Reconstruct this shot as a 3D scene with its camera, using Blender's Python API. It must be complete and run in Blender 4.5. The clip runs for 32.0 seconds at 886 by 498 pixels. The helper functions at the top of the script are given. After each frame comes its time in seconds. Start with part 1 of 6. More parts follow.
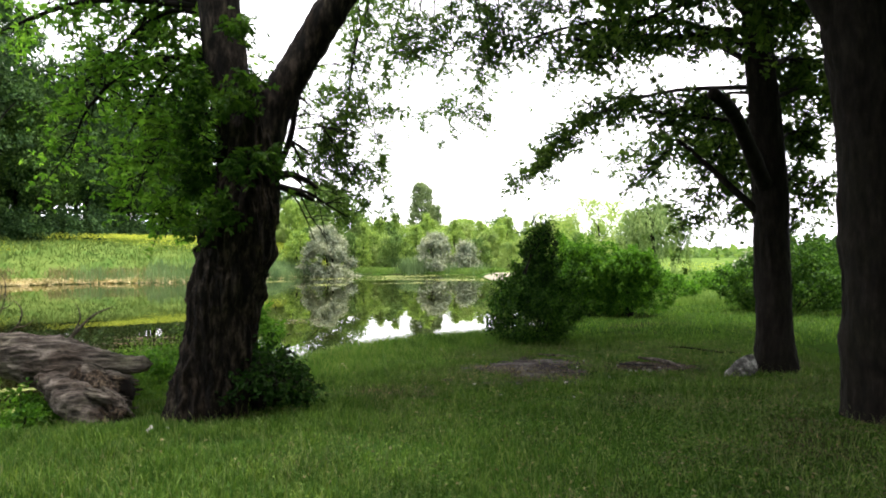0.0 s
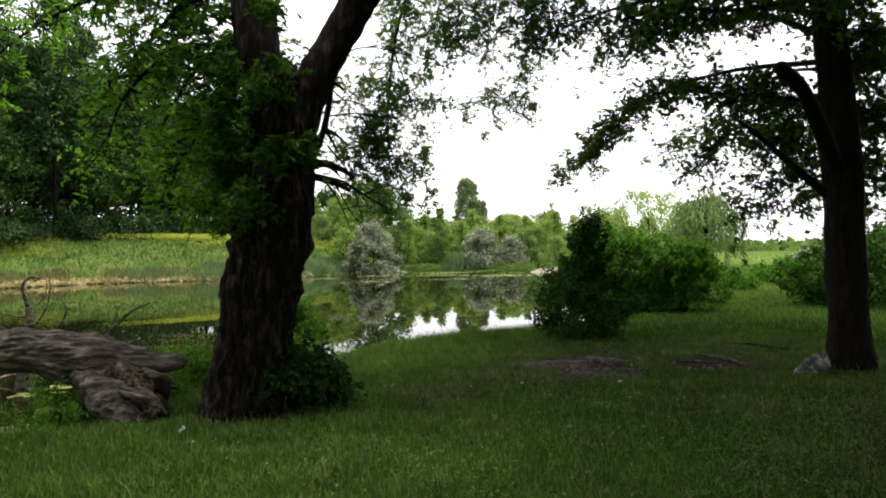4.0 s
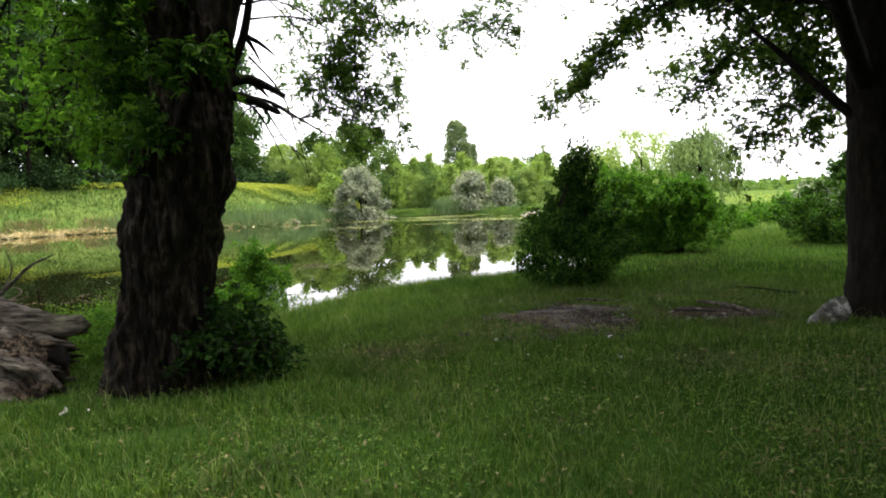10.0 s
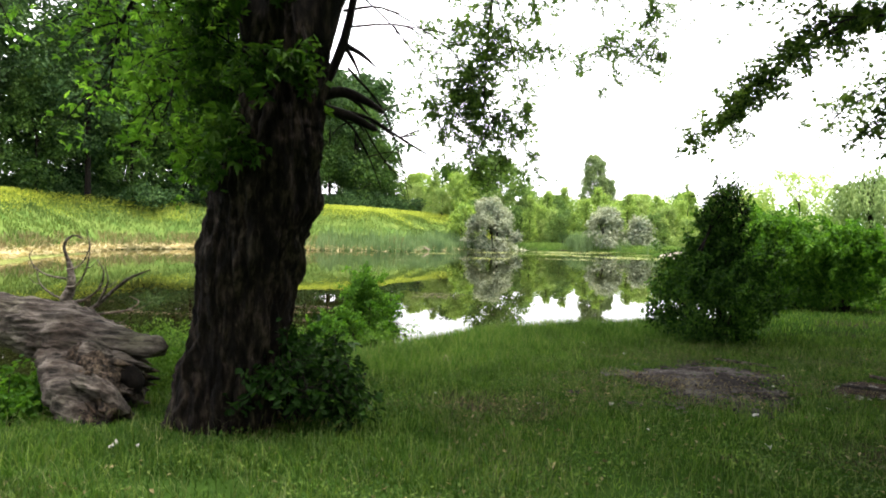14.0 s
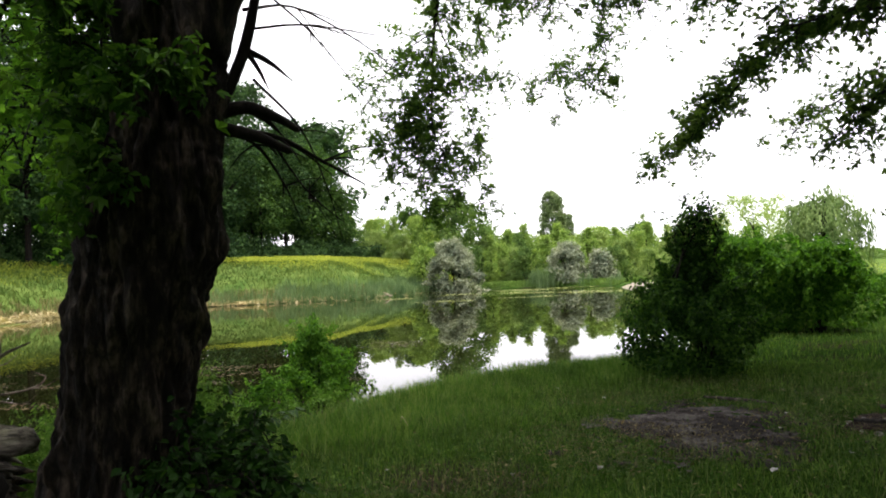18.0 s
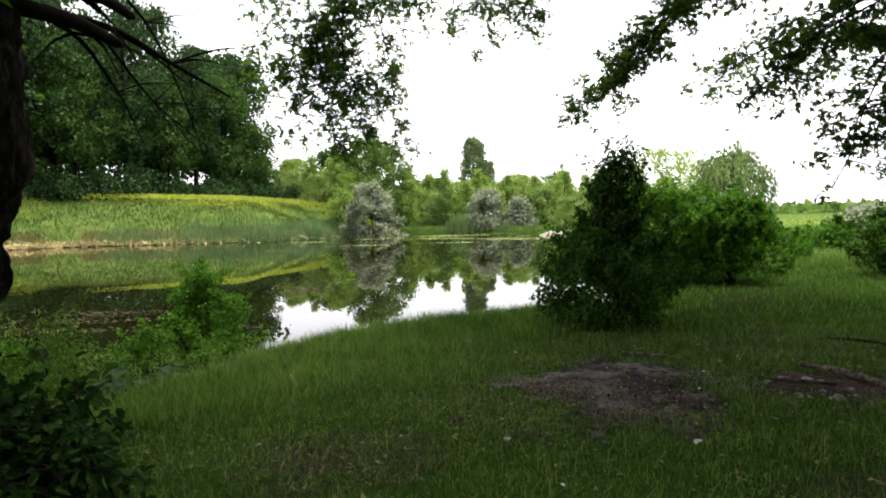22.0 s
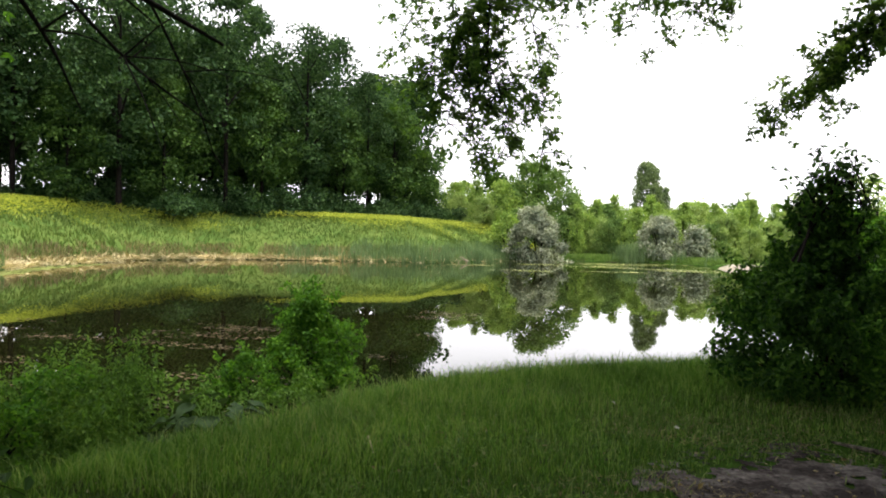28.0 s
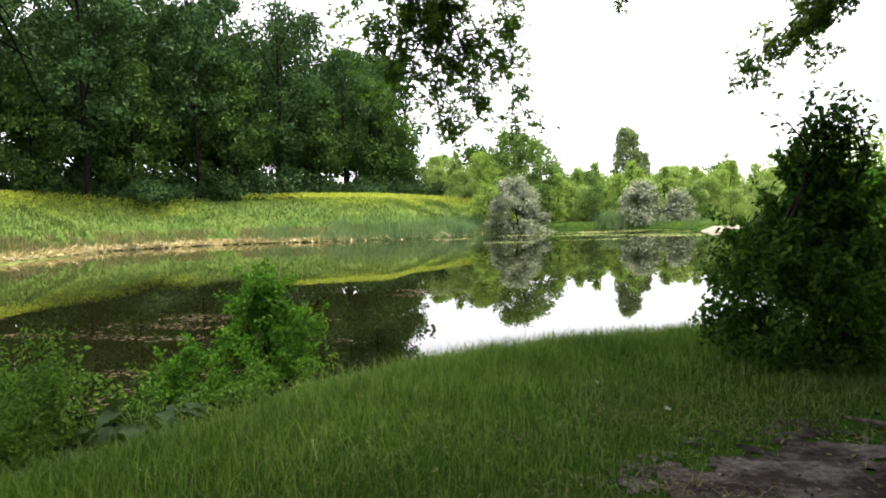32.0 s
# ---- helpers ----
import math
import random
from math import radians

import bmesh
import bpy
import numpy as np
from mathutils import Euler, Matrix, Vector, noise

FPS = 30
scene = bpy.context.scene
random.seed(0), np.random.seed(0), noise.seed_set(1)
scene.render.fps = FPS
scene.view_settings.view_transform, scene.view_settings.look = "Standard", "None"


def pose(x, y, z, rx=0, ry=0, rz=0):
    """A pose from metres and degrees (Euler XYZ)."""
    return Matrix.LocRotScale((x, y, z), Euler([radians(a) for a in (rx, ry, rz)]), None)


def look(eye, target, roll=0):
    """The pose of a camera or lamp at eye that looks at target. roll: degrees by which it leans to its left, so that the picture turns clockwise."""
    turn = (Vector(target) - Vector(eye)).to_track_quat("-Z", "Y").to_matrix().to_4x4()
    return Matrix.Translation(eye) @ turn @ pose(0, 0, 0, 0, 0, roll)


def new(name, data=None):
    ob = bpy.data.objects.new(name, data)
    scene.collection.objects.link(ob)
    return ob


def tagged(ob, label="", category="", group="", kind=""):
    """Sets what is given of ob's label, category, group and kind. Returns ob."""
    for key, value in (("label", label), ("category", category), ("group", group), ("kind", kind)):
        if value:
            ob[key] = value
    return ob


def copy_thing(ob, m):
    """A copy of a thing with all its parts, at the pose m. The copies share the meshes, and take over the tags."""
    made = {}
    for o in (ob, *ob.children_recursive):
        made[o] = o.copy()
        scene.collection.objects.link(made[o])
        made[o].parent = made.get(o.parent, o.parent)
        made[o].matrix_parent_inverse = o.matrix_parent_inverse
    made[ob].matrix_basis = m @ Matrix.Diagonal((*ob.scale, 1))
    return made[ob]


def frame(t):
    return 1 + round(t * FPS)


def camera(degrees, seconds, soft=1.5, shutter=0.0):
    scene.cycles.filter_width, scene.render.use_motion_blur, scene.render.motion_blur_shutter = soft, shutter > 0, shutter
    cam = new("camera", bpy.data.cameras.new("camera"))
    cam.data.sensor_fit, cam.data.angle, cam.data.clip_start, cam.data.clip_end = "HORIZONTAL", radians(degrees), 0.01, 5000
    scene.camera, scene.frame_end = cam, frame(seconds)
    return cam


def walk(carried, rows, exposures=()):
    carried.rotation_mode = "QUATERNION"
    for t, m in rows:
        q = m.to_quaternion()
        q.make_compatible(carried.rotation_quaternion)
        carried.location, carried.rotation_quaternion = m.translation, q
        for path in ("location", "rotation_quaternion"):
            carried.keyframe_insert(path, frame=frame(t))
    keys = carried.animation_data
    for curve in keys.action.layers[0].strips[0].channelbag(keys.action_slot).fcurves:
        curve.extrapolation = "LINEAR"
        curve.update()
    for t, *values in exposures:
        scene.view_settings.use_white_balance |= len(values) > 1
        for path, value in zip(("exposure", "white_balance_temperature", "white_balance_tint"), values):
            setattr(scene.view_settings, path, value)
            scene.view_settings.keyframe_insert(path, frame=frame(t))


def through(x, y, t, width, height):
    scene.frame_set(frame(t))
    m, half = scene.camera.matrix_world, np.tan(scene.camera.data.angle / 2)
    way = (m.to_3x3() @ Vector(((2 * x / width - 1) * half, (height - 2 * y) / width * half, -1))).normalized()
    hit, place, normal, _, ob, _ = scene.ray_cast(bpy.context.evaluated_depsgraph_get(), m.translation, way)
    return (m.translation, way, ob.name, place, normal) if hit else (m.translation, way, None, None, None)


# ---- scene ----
cam = camera(66.9, 32.0, 1.9)
PATH = [
    (0, (-0.295, -0.697, 1.697), (-0.142, 1.297, 1.713), -0.4),
    (0.5, (-0.188, -0.599, 1.677), (-0.142, 1.399, 1.735), 1.4),
    (1, (-0.165, -0.564, 1.675), (-0.168, 1.435, 1.747), -0.6),
    (1.5, (-0.169, -0.564, 1.675), (-0.255, 1.432, 1.761), -0.8),
    (2, (-0.136, -0.568, 1.669), (-0.277, 1.427, 1.725), -0.8),
    (2.5, (-0.141, -0.551, 1.663), (-0.299, 1.442, 1.698), -0.9),
    (3, (-0.191, -0.451, 1.654), (-0.308, 1.545, 1.661), 0.1),
    (3.5, (-0.268, -0.303, 1.645), (-0.249, 1.697, 1.652), -1.1),
    (5.5, (0.000, -0.000, 1.598), (0.000, 2.000, 1.603), -0.6),
    (6, (0.004, 0.116, 1.588), (0.000, 2.115, 1.541), -1.2),
    (6.5, (-0.022, 0.326, 1.575), (-0.029, 2.324, 1.496), -0.5),
    (7, (0.013, 0.486, 1.563), (0.025, 2.484, 1.477), -1.1),
    (7.5, (0.155, 0.614, 1.569), (0.161, 2.613, 1.520), 1.3),
    (8, (0.281, 0.716, 1.573), (0.225, 2.715, 1.559), 0.4),
    (8.5, (0.307, 0.827, 1.564), (0.305, 2.827, 1.528), -0.5),
    (9, (0.244, 1.033, 1.544), (0.355, 3.028, 1.451), -0.9),
    (9.5, (0.189, 1.163, 1.538), (0.344, 3.154, 1.422), -1.6),
    (10, (0.194, 1.273, 1.514), (0.227, 3.266, 1.357), -2.0),
    (10.5, (0.283, 1.427, 1.525), (0.109, 3.413, 1.368), 1.2),
    (11, (0.385, 1.537, 1.526), (0.024, 3.501, 1.418), 1.3),
    (11.5, (0.391, 1.616, 1.553), (-0.032, 3.569, 1.469), -0.5),
    (12, (0.312, 1.787, 1.532), (0.133, 3.778, 1.477), 0.2),
    (12.5, (0.242, 1.887, 1.525), (0.153, 3.885, 1.499), 0.4),
    (13, (0.262, 1.981, 1.501), (0.141, 3.976, 1.442), 1.0),
    (13.5, (0.323, 2.125, 1.524), (0.064, 4.107, 1.456), 0.7),
    (14, (0.423, 2.263, 1.520), (0.067, 4.230, 1.460), 1.1),
    (14.5, (0.448, 2.358, 1.504), (0.023, 4.312, 1.456), -0.6),
    (16.5, (0.531, 3.093, 1.518), (0.219, 5.068, 1.508), 0.6),
    (17, (0.536, 3.215, 1.491), (0.100, 5.167, 1.477), -0.6),
    (17.5, (0.447, 3.330, 1.482), (0.141, 5.306, 1.527), -0.8),
    (18, (0.395, 3.452, 1.468), (0.151, 5.436, 1.538), -2.5),
    (18.5, (0.392, 3.575, 1.463), (0.097, 5.553, 1.482), -1.1),
    (19, (0.495, 3.717, 1.451), (0.136, 5.685, 1.450), -1.6),
    (19.5, (0.617, 3.816, 1.442), (0.456, 5.810, 1.439), -1.0),
    (20, (0.637, 3.933, 1.418), (0.601, 5.932, 1.398), -0.8),
    (20.5, (0.567, 4.100, 1.431), (0.648, 6.098, 1.380), -0.7),
    (21, (0.491, 4.203, 1.424), (0.630, 6.197, 1.368), -0.1),
    (21.5, (0.480, 4.294, 1.420), (0.552, 6.291, 1.333), -0.6),
    (22, (0.520, 4.431, 1.425), (0.506, 6.429, 1.324), -1.0),
    (22.5, (0.595, 4.602, 1.410), (0.429, 6.593, 1.318), 0.1),
    (23, (0.585, 4.748, 1.392), (0.272, 6.721, 1.301), 0.1),
    (23.5, (0.469, 4.897, 1.386), (0.103, 6.862, 1.341), -0.4),
    (24, (0.444, 5.009, 1.376), (0.141, 6.986, 1.356), -0.9),
    (24.5, (0.536, 5.156, 1.384), (0.215, 7.129, 1.347), -0.5),
    (25, (0.670, 5.288, 1.396), (0.321, 7.257, 1.369), 0.1),
    (25.5, (0.718, 5.364, 1.369), (0.384, 7.336, 1.335), -0.7),
    (27.5, (0.692, 6.175, 1.398), (0.286, 8.132, 1.333), -1.6),
    (28, (0.796, 6.305, 1.394), (0.292, 8.240, 1.366), 1.1),
    (28.5, (0.847, 6.364, 1.375), (0.367, 8.305, 1.359), 0.5),
    (29, (0.835, 6.469, 1.381), (0.608, 8.456, 1.328), 0.7),
    (29.5, (0.741, 6.616, 1.383), (0.569, 8.607, 1.325), -0.1),
    (30, (0.666, 6.701, 1.379), (0.386, 8.681, 1.320), -0.8),
    (30.5, (0.673, 6.797, 1.369), (0.212, 8.742, 1.301), -2.3),
    (31, (0.768, 6.940, 1.359), (0.251, 8.871, 1.287), -0.2),
    (31.5, (0.844, 7.083, 1.345), (0.321, 9.011, 1.263), -0.6),
    (32, (0.850, 7.182, 1.330), (0.392, 9.126, 1.229), -1.6),
]
EXPOSURES = [(0.0, 1.6), (1.5, 1.2), (2.0, 1.0), (3.0, 0.8), (6.0, 0.7), (7.0, 0.66), (8.0, 1.18), (9.0, 1.25), (10.0, 1.3), (10.5, 1.6), (11.0, 1.88), (12.0, 2.06), (13.0, 1.85), (14.0, 1.8), (16.5, 1.05), (19.0, 1.05), (21.0, 1.02), (23.0, 1.05), (25.0, 1.12), (28.0, 1.1), (30.0, 1.12), (32.0, 1.38)]
walk(cam, [(t, look(eye, target, roll)) for t, eye, target, roll in PATH], [(t, stop, 6500, 13) for t, stop in EXPOSURES])

# ---- light: a bright overcast sky ----
world = bpy.data.worlds.new("overcast_sky")
scene.world = world
world.use_nodes = True
wn = world.node_tree.nodes
sky = wn.new("ShaderNodeTexSky")
sky.sky_type, sky.sun_disc = "NISHITA", False
sky.sun_elevation, sky.sun_rotation = radians(80), radians(66)
sky.air_density, sky.dust_density, sky.ozone_density = 1.0, 3.0, 1.0
pale = wn.new("ShaderNodeHueSaturation")
pale.inputs["Saturation"].default_value = 0.12
world.node_tree.links.new(sky.outputs[0], pale.inputs["Color"])
cloud = wn.new("ShaderNodeMix")
cloud.data_type = "RGBA"
cloud.inputs[0].default_value = 0.75
cloud.inputs[7].default_value = (12.0, 12.0, 12.2, 1)
world.node_tree.links.new(pale.outputs[0], cloud.inputs[6])
world.node_tree.links.new(cloud.outputs[2], wn["Background"].inputs["Color"])
wn["Background"].inputs["Strength"].default_value = 0.118
sun_data = bpy.data.lights.new("sun", "SUN")
sun_data.energy, sun_data.angle, sun_data.color = 3.6, radians(22), (1.0, 0.93, 0.84)
sun = new("sun", sun_data)
sun.matrix_world = look((9, 24, 60), (0, 20, 0))


# ---- materials ----
def material(name, rough=0.8, spec=0.3):
    m = bpy.data.materials.new(name)
    m.use_nodes = True
    b = m.node_tree.nodes["Principled BSDF"]
    b.inputs["Roughness"].default_value, b.inputs["Specular IOR Level"].default_value = rough, spec
    return m, m.node_tree.nodes, m.node_tree.links, b


def noise_node(nodes, links, scale, detail=4.0, rough=0.6, stretch=None, coords="Object"):
    c = nodes.new("ShaderNodeTexCoord")
    n = nodes.new("ShaderNodeTexNoise")
    n.inputs["Scale"].default_value, n.inputs["Detail"].default_value, n.inputs["Roughness"].default_value = scale, detail, rough
    if stretch:
        mp = nodes.new("ShaderNodeMapping")
        mp.inputs["Scale"].default_value = stretch
        links.new(c.outputs[coords], mp.inputs["Vector"])
        links.new(mp.outputs[0], n.inputs["Vector"])
    else:
        links.new(c.outputs[coords], n.inputs["Vector"])
    return n


def ramp(nodes, links, source, stops):
    r = nodes.new("ShaderNodeValToRGB")
    while len(r.color_ramp.elements) < len(stops):
        r.color_ramp.elements.new(0.5)
    for e, (at, col) in zip(r.color_ramp.elements, stops):
        e.position, e.color = at, (*col, 1)
    links.new(source, r.inputs[0])
    return r


def mix_color(nodes, links, fac, a, b, blend="MIX"):
    m = nodes.new("ShaderNodeMix")
    m.data_type, m.blend_type = "RGBA", blend
    for sock, value in ((m.inputs[0], fac), (m.inputs[6], a), (m.inputs[7], b)):
        if isinstance(value, bpy.types.NodeSocket):
            links.new(value, sock)
        else:
            sock.default_value = value if isinstance(value, float) else (*value, 1)
    return m.outputs[2]


def bump(nodes, links, b, height, strength, distance):
    n = nodes.new("ShaderNodeBump")
    n.inputs["Strength"].default_value, n.inputs["Distance"].default_value = strength, distance
    links.new(height, n.inputs["Height"])
    links.new(n.outputs[0], b.inputs["Normal"])


def leaf_material(name, dark, mid, light, through=0.35, patch=0.6, gloss=0.08):
    """Leaves: each one its own shade, patches of shade over the crown, light shining through."""
    m, nodes, links, b = material(name, 0.6, gloss)
    geo = nodes.new("ShaderNodeNewGeometry")
    own = ramp(nodes, links, geo.outputs["Random Per Island"], [(0.0, dark), (0.55, mid), (1.0, light)])
    n = noise_node(nodes, links, patch, 2.0)
    spread = ramp(nodes, links, n.outputs["Fac"], [(0.3, (0.6, 0.66, 0.6)), (0.7, (1.25, 1.2, 1.05))])
    col = mix_color(nodes, links, 1.0, own.outputs[0], spread.outputs[0], "MULTIPLY")
    links.new(col, b.inputs["Base Color"])
    t = nodes.new("ShaderNodeBsdfTranslucent")
    bright = mix_color(nodes, links, 1.0, col, (1.25, 1.35, 0.7), "MULTIPLY")
    links.new(bright, t.inputs["Color"])
    mx = nodes.new("ShaderNodeMixShader")
    mx.inputs[0].default_value = through
    links.new(b.outputs[0], mx.inputs[1])
    links.new(t.outputs[0], mx.inputs[2])
    links.new(mx.outputs[0], nodes["Material Output"].inputs[0])
    return m


def bark_material(name, dark, mid, light, scale=14.0, stretch=(1, 1, 0.25), cracks=(0.36, 0.52, 0.72), relief=0.02):
    m, nodes, links, b = material(name, 0.95, 0.15)
    fine = noise_node(nodes, links, scale, 6.0, 0.7, stretch)
    broad = noise_node(nodes, links, 1.7, 3.0)
    base = ramp(nodes, links, fine.outputs["Fac"], list(zip(cracks, (dark, mid, light))))
    moss = ramp(nodes, links, broad.outputs["Fac"], [(0.36, (0.55, 0.5, 0.46)), (0.5, (1, 1, 1)), (0.7, (0.8, 0.88, 0.68))])
    links.new(mix_color(nodes, links, 1.0, base.outputs[0], moss.outputs[0], "MULTIPLY"), b.inputs["Base Color"])
    bump(nodes, links, b, fine.outputs["Fac"], 0.8, relief)
    return m


# One tree's leaves: boughs in open light painted paler, trunk shoots darker.
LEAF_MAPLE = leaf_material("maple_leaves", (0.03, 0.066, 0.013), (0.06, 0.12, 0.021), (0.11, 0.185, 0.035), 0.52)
LEAF_MAPLE_LIT = leaf_material("lit_maple_leaves", (0.06, 0.15, 0.02), (0.105, 0.23, 0.032), (0.16, 0.3, 0.05), 0.64, 1.2)
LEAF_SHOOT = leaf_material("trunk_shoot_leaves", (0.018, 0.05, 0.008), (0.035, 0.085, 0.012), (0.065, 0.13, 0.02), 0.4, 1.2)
LEAF_OAK = leaf_material("oak_leaves", (0.02, 0.045, 0.009), (0.045, 0.088, 0.016), (0.1, 0.16, 0.032), 0.5)
LEAF_WOOD = leaf_material("woodland_leaves", (0.012, 0.033, 0.012), (0.03, 0.068, 0.023), (0.07, 0.128, 0.046), 0.27, 0.3)
LEAF_WOOD_LIGHT = leaf_material("light_woodland_leaves", (0.021, 0.052, 0.012), (0.04, 0.085, 0.018), (0.072, 0.132, 0.03), 0.28, 0.25)
# Leaves of far bushes, pale trees and poplars: painted paler for distance haze.
LEAF_FAR = leaf_material("hazed_far_leaves", (0.12, 0.2, 0.048), (0.2, 0.295, 0.075), (0.3, 0.39, 0.12), 0.42, 0.3)
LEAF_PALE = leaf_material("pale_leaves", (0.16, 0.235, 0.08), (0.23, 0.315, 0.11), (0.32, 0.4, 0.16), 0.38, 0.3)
LEAF_POPLAR = leaf_material("hazed_poplar_leaves", (0.1, 0.145, 0.075), (0.15, 0.205, 0.105), (0.215, 0.275, 0.15), 0.32, 0.3)
LEAF_SILVER = leaf_material("silver_leaves", (0.14, 0.17, 0.13), (0.22, 0.25, 0.2), (0.33, 0.35, 0.29), 0.2, 0.5)
LEAF_WILLOW = leaf_material("willow_leaves", (0.09, 0.15, 0.05), (0.13, 0.2, 0.07), (0.19, 0.26, 0.1), 0.3, 0.4)
LEAF_SHRUB = leaf_material("shrub_leaves", (0.013, 0.04, 0.007), (0.032, 0.084, 0.013), (0.085, 0.175, 0.028), 0.45, 0.9, 0.12)
# The maple's shade over this sapling is put into the leaf colour.
LEAF_SAPLING_SHADED = leaf_material("shaded_sapling_leaves", (0.007, 0.022, 0.004), (0.013, 0.039, 0.007), (0.03, 0.072, 0.012), 0.32, 1.5)
LEAF_BRIGHT = leaf_material("bright_shrub_leaves", (0.024, 0.074, 0.009), (0.05, 0.132, 0.014), (0.1, 0.215, 0.024), 0.46, 1.6)
LEAF_WEED = leaf_material("weed_leaves", (0.036, 0.085, 0.014), (0.065, 0.135, 0.022), (0.115, 0.2, 0.04), 0.35, 1.2)
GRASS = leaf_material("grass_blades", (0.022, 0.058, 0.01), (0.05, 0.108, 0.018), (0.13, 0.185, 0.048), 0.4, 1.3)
GRASS_LONG = leaf_material("long_grass_blades", (0.034, 0.09, 0.015), (0.076, 0.155, 0.026), (0.175, 0.24, 0.08), 0.42, 1.1)
SEED = leaf_material("grass_seed_heads", (0.09, 0.13, 0.045), (0.14, 0.17, 0.07), (0.2, 0.22, 0.11), 0.35, 1.0)
THATCH = leaf_material("dead_grass", (0.06, 0.05, 0.028), (0.12, 0.098, 0.055), (0.2, 0.17, 0.1), 0.2, 0.8)
GRASS_FAR = leaf_material("meadow_grass", (0.055, 0.1, 0.026), (0.082, 0.134, 0.034), (0.14, 0.178, 0.058), 0.36, 0.16)
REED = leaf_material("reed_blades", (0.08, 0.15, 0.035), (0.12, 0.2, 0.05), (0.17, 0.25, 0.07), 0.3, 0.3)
REED_BLUE = leaf_material("blue_reed_blades", (0.09, 0.15, 0.075), (0.13, 0.2, 0.1), (0.19, 0.265, 0.14), 0.3, 0.3)
DRY_REED = leaf_material("dry_reed_blades", (0.28, 0.23, 0.13), (0.42, 0.35, 0.22), (0.56, 0.49, 0.34), 0.15, 0.4)
FRINGE = leaf_material("dry_grass_fringe", (0.12, 0.1, 0.055), (0.2, 0.16, 0.09), (0.3, 0.25, 0.15), 0.2, 0.3)
BROWN_ALGAE = leaf_material("brown_algae", (0.03, 0.024, 0.012), (0.065, 0.048, 0.026), (0.12, 0.1, 0.055), 0.1, 0.7)
FLOAT = leaf_material("floating_green", (0.1, 0.13, 0.035), (0.17, 0.2, 0.06), (0.26, 0.275, 0.11), 0.1, 0.5)
FLOWER = leaf_material("yellow_flowers", (0.16, 0.225, 0.03), (0.25, 0.3, 0.035), (0.36, 0.38, 0.05), 0.3, 0.1)
LITTER_LEAF = leaf_material("dry_fallen_leaves", (0.09, 0.07, 0.035), (0.16, 0.13, 0.07), (0.28, 0.24, 0.15), 0.15, 1.0)
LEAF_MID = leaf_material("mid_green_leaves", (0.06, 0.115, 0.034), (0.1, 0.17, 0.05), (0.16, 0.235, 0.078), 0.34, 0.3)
# Barks kept darker than real bark: the trunks' shaded look is in the colour.
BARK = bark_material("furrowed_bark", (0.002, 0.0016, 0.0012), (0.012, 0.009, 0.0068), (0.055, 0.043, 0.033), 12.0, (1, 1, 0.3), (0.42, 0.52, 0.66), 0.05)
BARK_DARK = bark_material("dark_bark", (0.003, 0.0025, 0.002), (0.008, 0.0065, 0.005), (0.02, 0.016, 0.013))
DEADWOOD = bark_material("weathered_wood", (0.009, 0.0075, 0.006), (0.07, 0.059, 0.05), (0.2, 0.176, 0.15), 15.0, (0.16, 1, 1), (0.36, 0.5, 0.7), 0.06)
PALE_WOOD = bark_material("bleached_wood", (0.2, 0.16, 0.11), (0.36, 0.3, 0.22), (0.5, 0.44, 0.35), 12.0)


# ---- mesh helpers ----
rng = np.random.default_rng(11)


def mesh(name, verts, *faces, mat=None, parent=None, smooth=True, label=""):
    me = bpy.data.meshes.new(name)
    faces = [np.asarray(f, np.int32) for f in faces if len(f)]
    loops = np.concatenate([f.ravel() for f in faces])
    counts = np.concatenate([np.full(len(f), f.shape[1]) for f in faces])
    me.vertices.add(len(verts))
    me.vertices.foreach_set("co", np.asarray(verts, np.float32).ravel())
    me.loops.add(len(loops))
    me.loops.foreach_set("vertex_index", loops)
    me.polygons.add(len(counts))
    me.polygons.foreach_set("loop_start", np.r_[0, np.cumsum(counts)[:-1]].astype(np.int32))
    me.polygons.foreach_set("use_smooth", np.full(len(counts), smooth))
    me.update(calc_edges=True)
    if mat:
        me.materials.append(mat)
    ob = new(name, me)
    ob.parent = parent
    if label:
        ob["label"] = label
    return ob


def merge(pieces):
    """Joins (verts, quads) pieces into one."""
    vs, fs, at = [], [], 0
    for v, f in pieces:
        vs.append(v)
        fs.append(np.asarray(f) + at)
        at += len(v)
    return np.concatenate(vs), np.concatenate(fs)


def lattice(ix, iy, iz, seed):
    h = (ix * 374761393 + iy * 668265263 + iz * 2147483647 + seed * 1274126177) & 0xFFFFFFFF
    h = ((h ^ (h >> 13)) * 1274126177) & 0xFFFFFFFF
    return ((h ^ (h >> 16)) & 0xFFFF) / 65535.0


def vnoise(p, scale=1.0, seed=0):
    """Smooth noise from 0 to 1 at points p (n, 3)."""
    q = np.asarray(p, float) * scale
    i = np.floor(q).astype(np.int64)
    f = q - i
    f = f * f * (3 - 2 * f)
    out = 0
    for dx in (0, 1):
        for dy in (0, 1):
            for dz in (0, 1):
                w = np.abs(1 - dx - f[:, 0]) * np.abs(1 - dy - f[:, 1]) * np.abs(1 - dz - f[:, 2])
                out = out + w * lattice(i[:, 0] + dx, i[:, 1] + dy, i[:, 2] + dz, seed)
    return out


def fbm(p, scale=1.0, seed=0, octaves=4):
    return sum(vnoise(p, scale * 2**k, seed + k) / 2**k for k in range(octaves)) / (2 - 2 ** (1 - octaves))


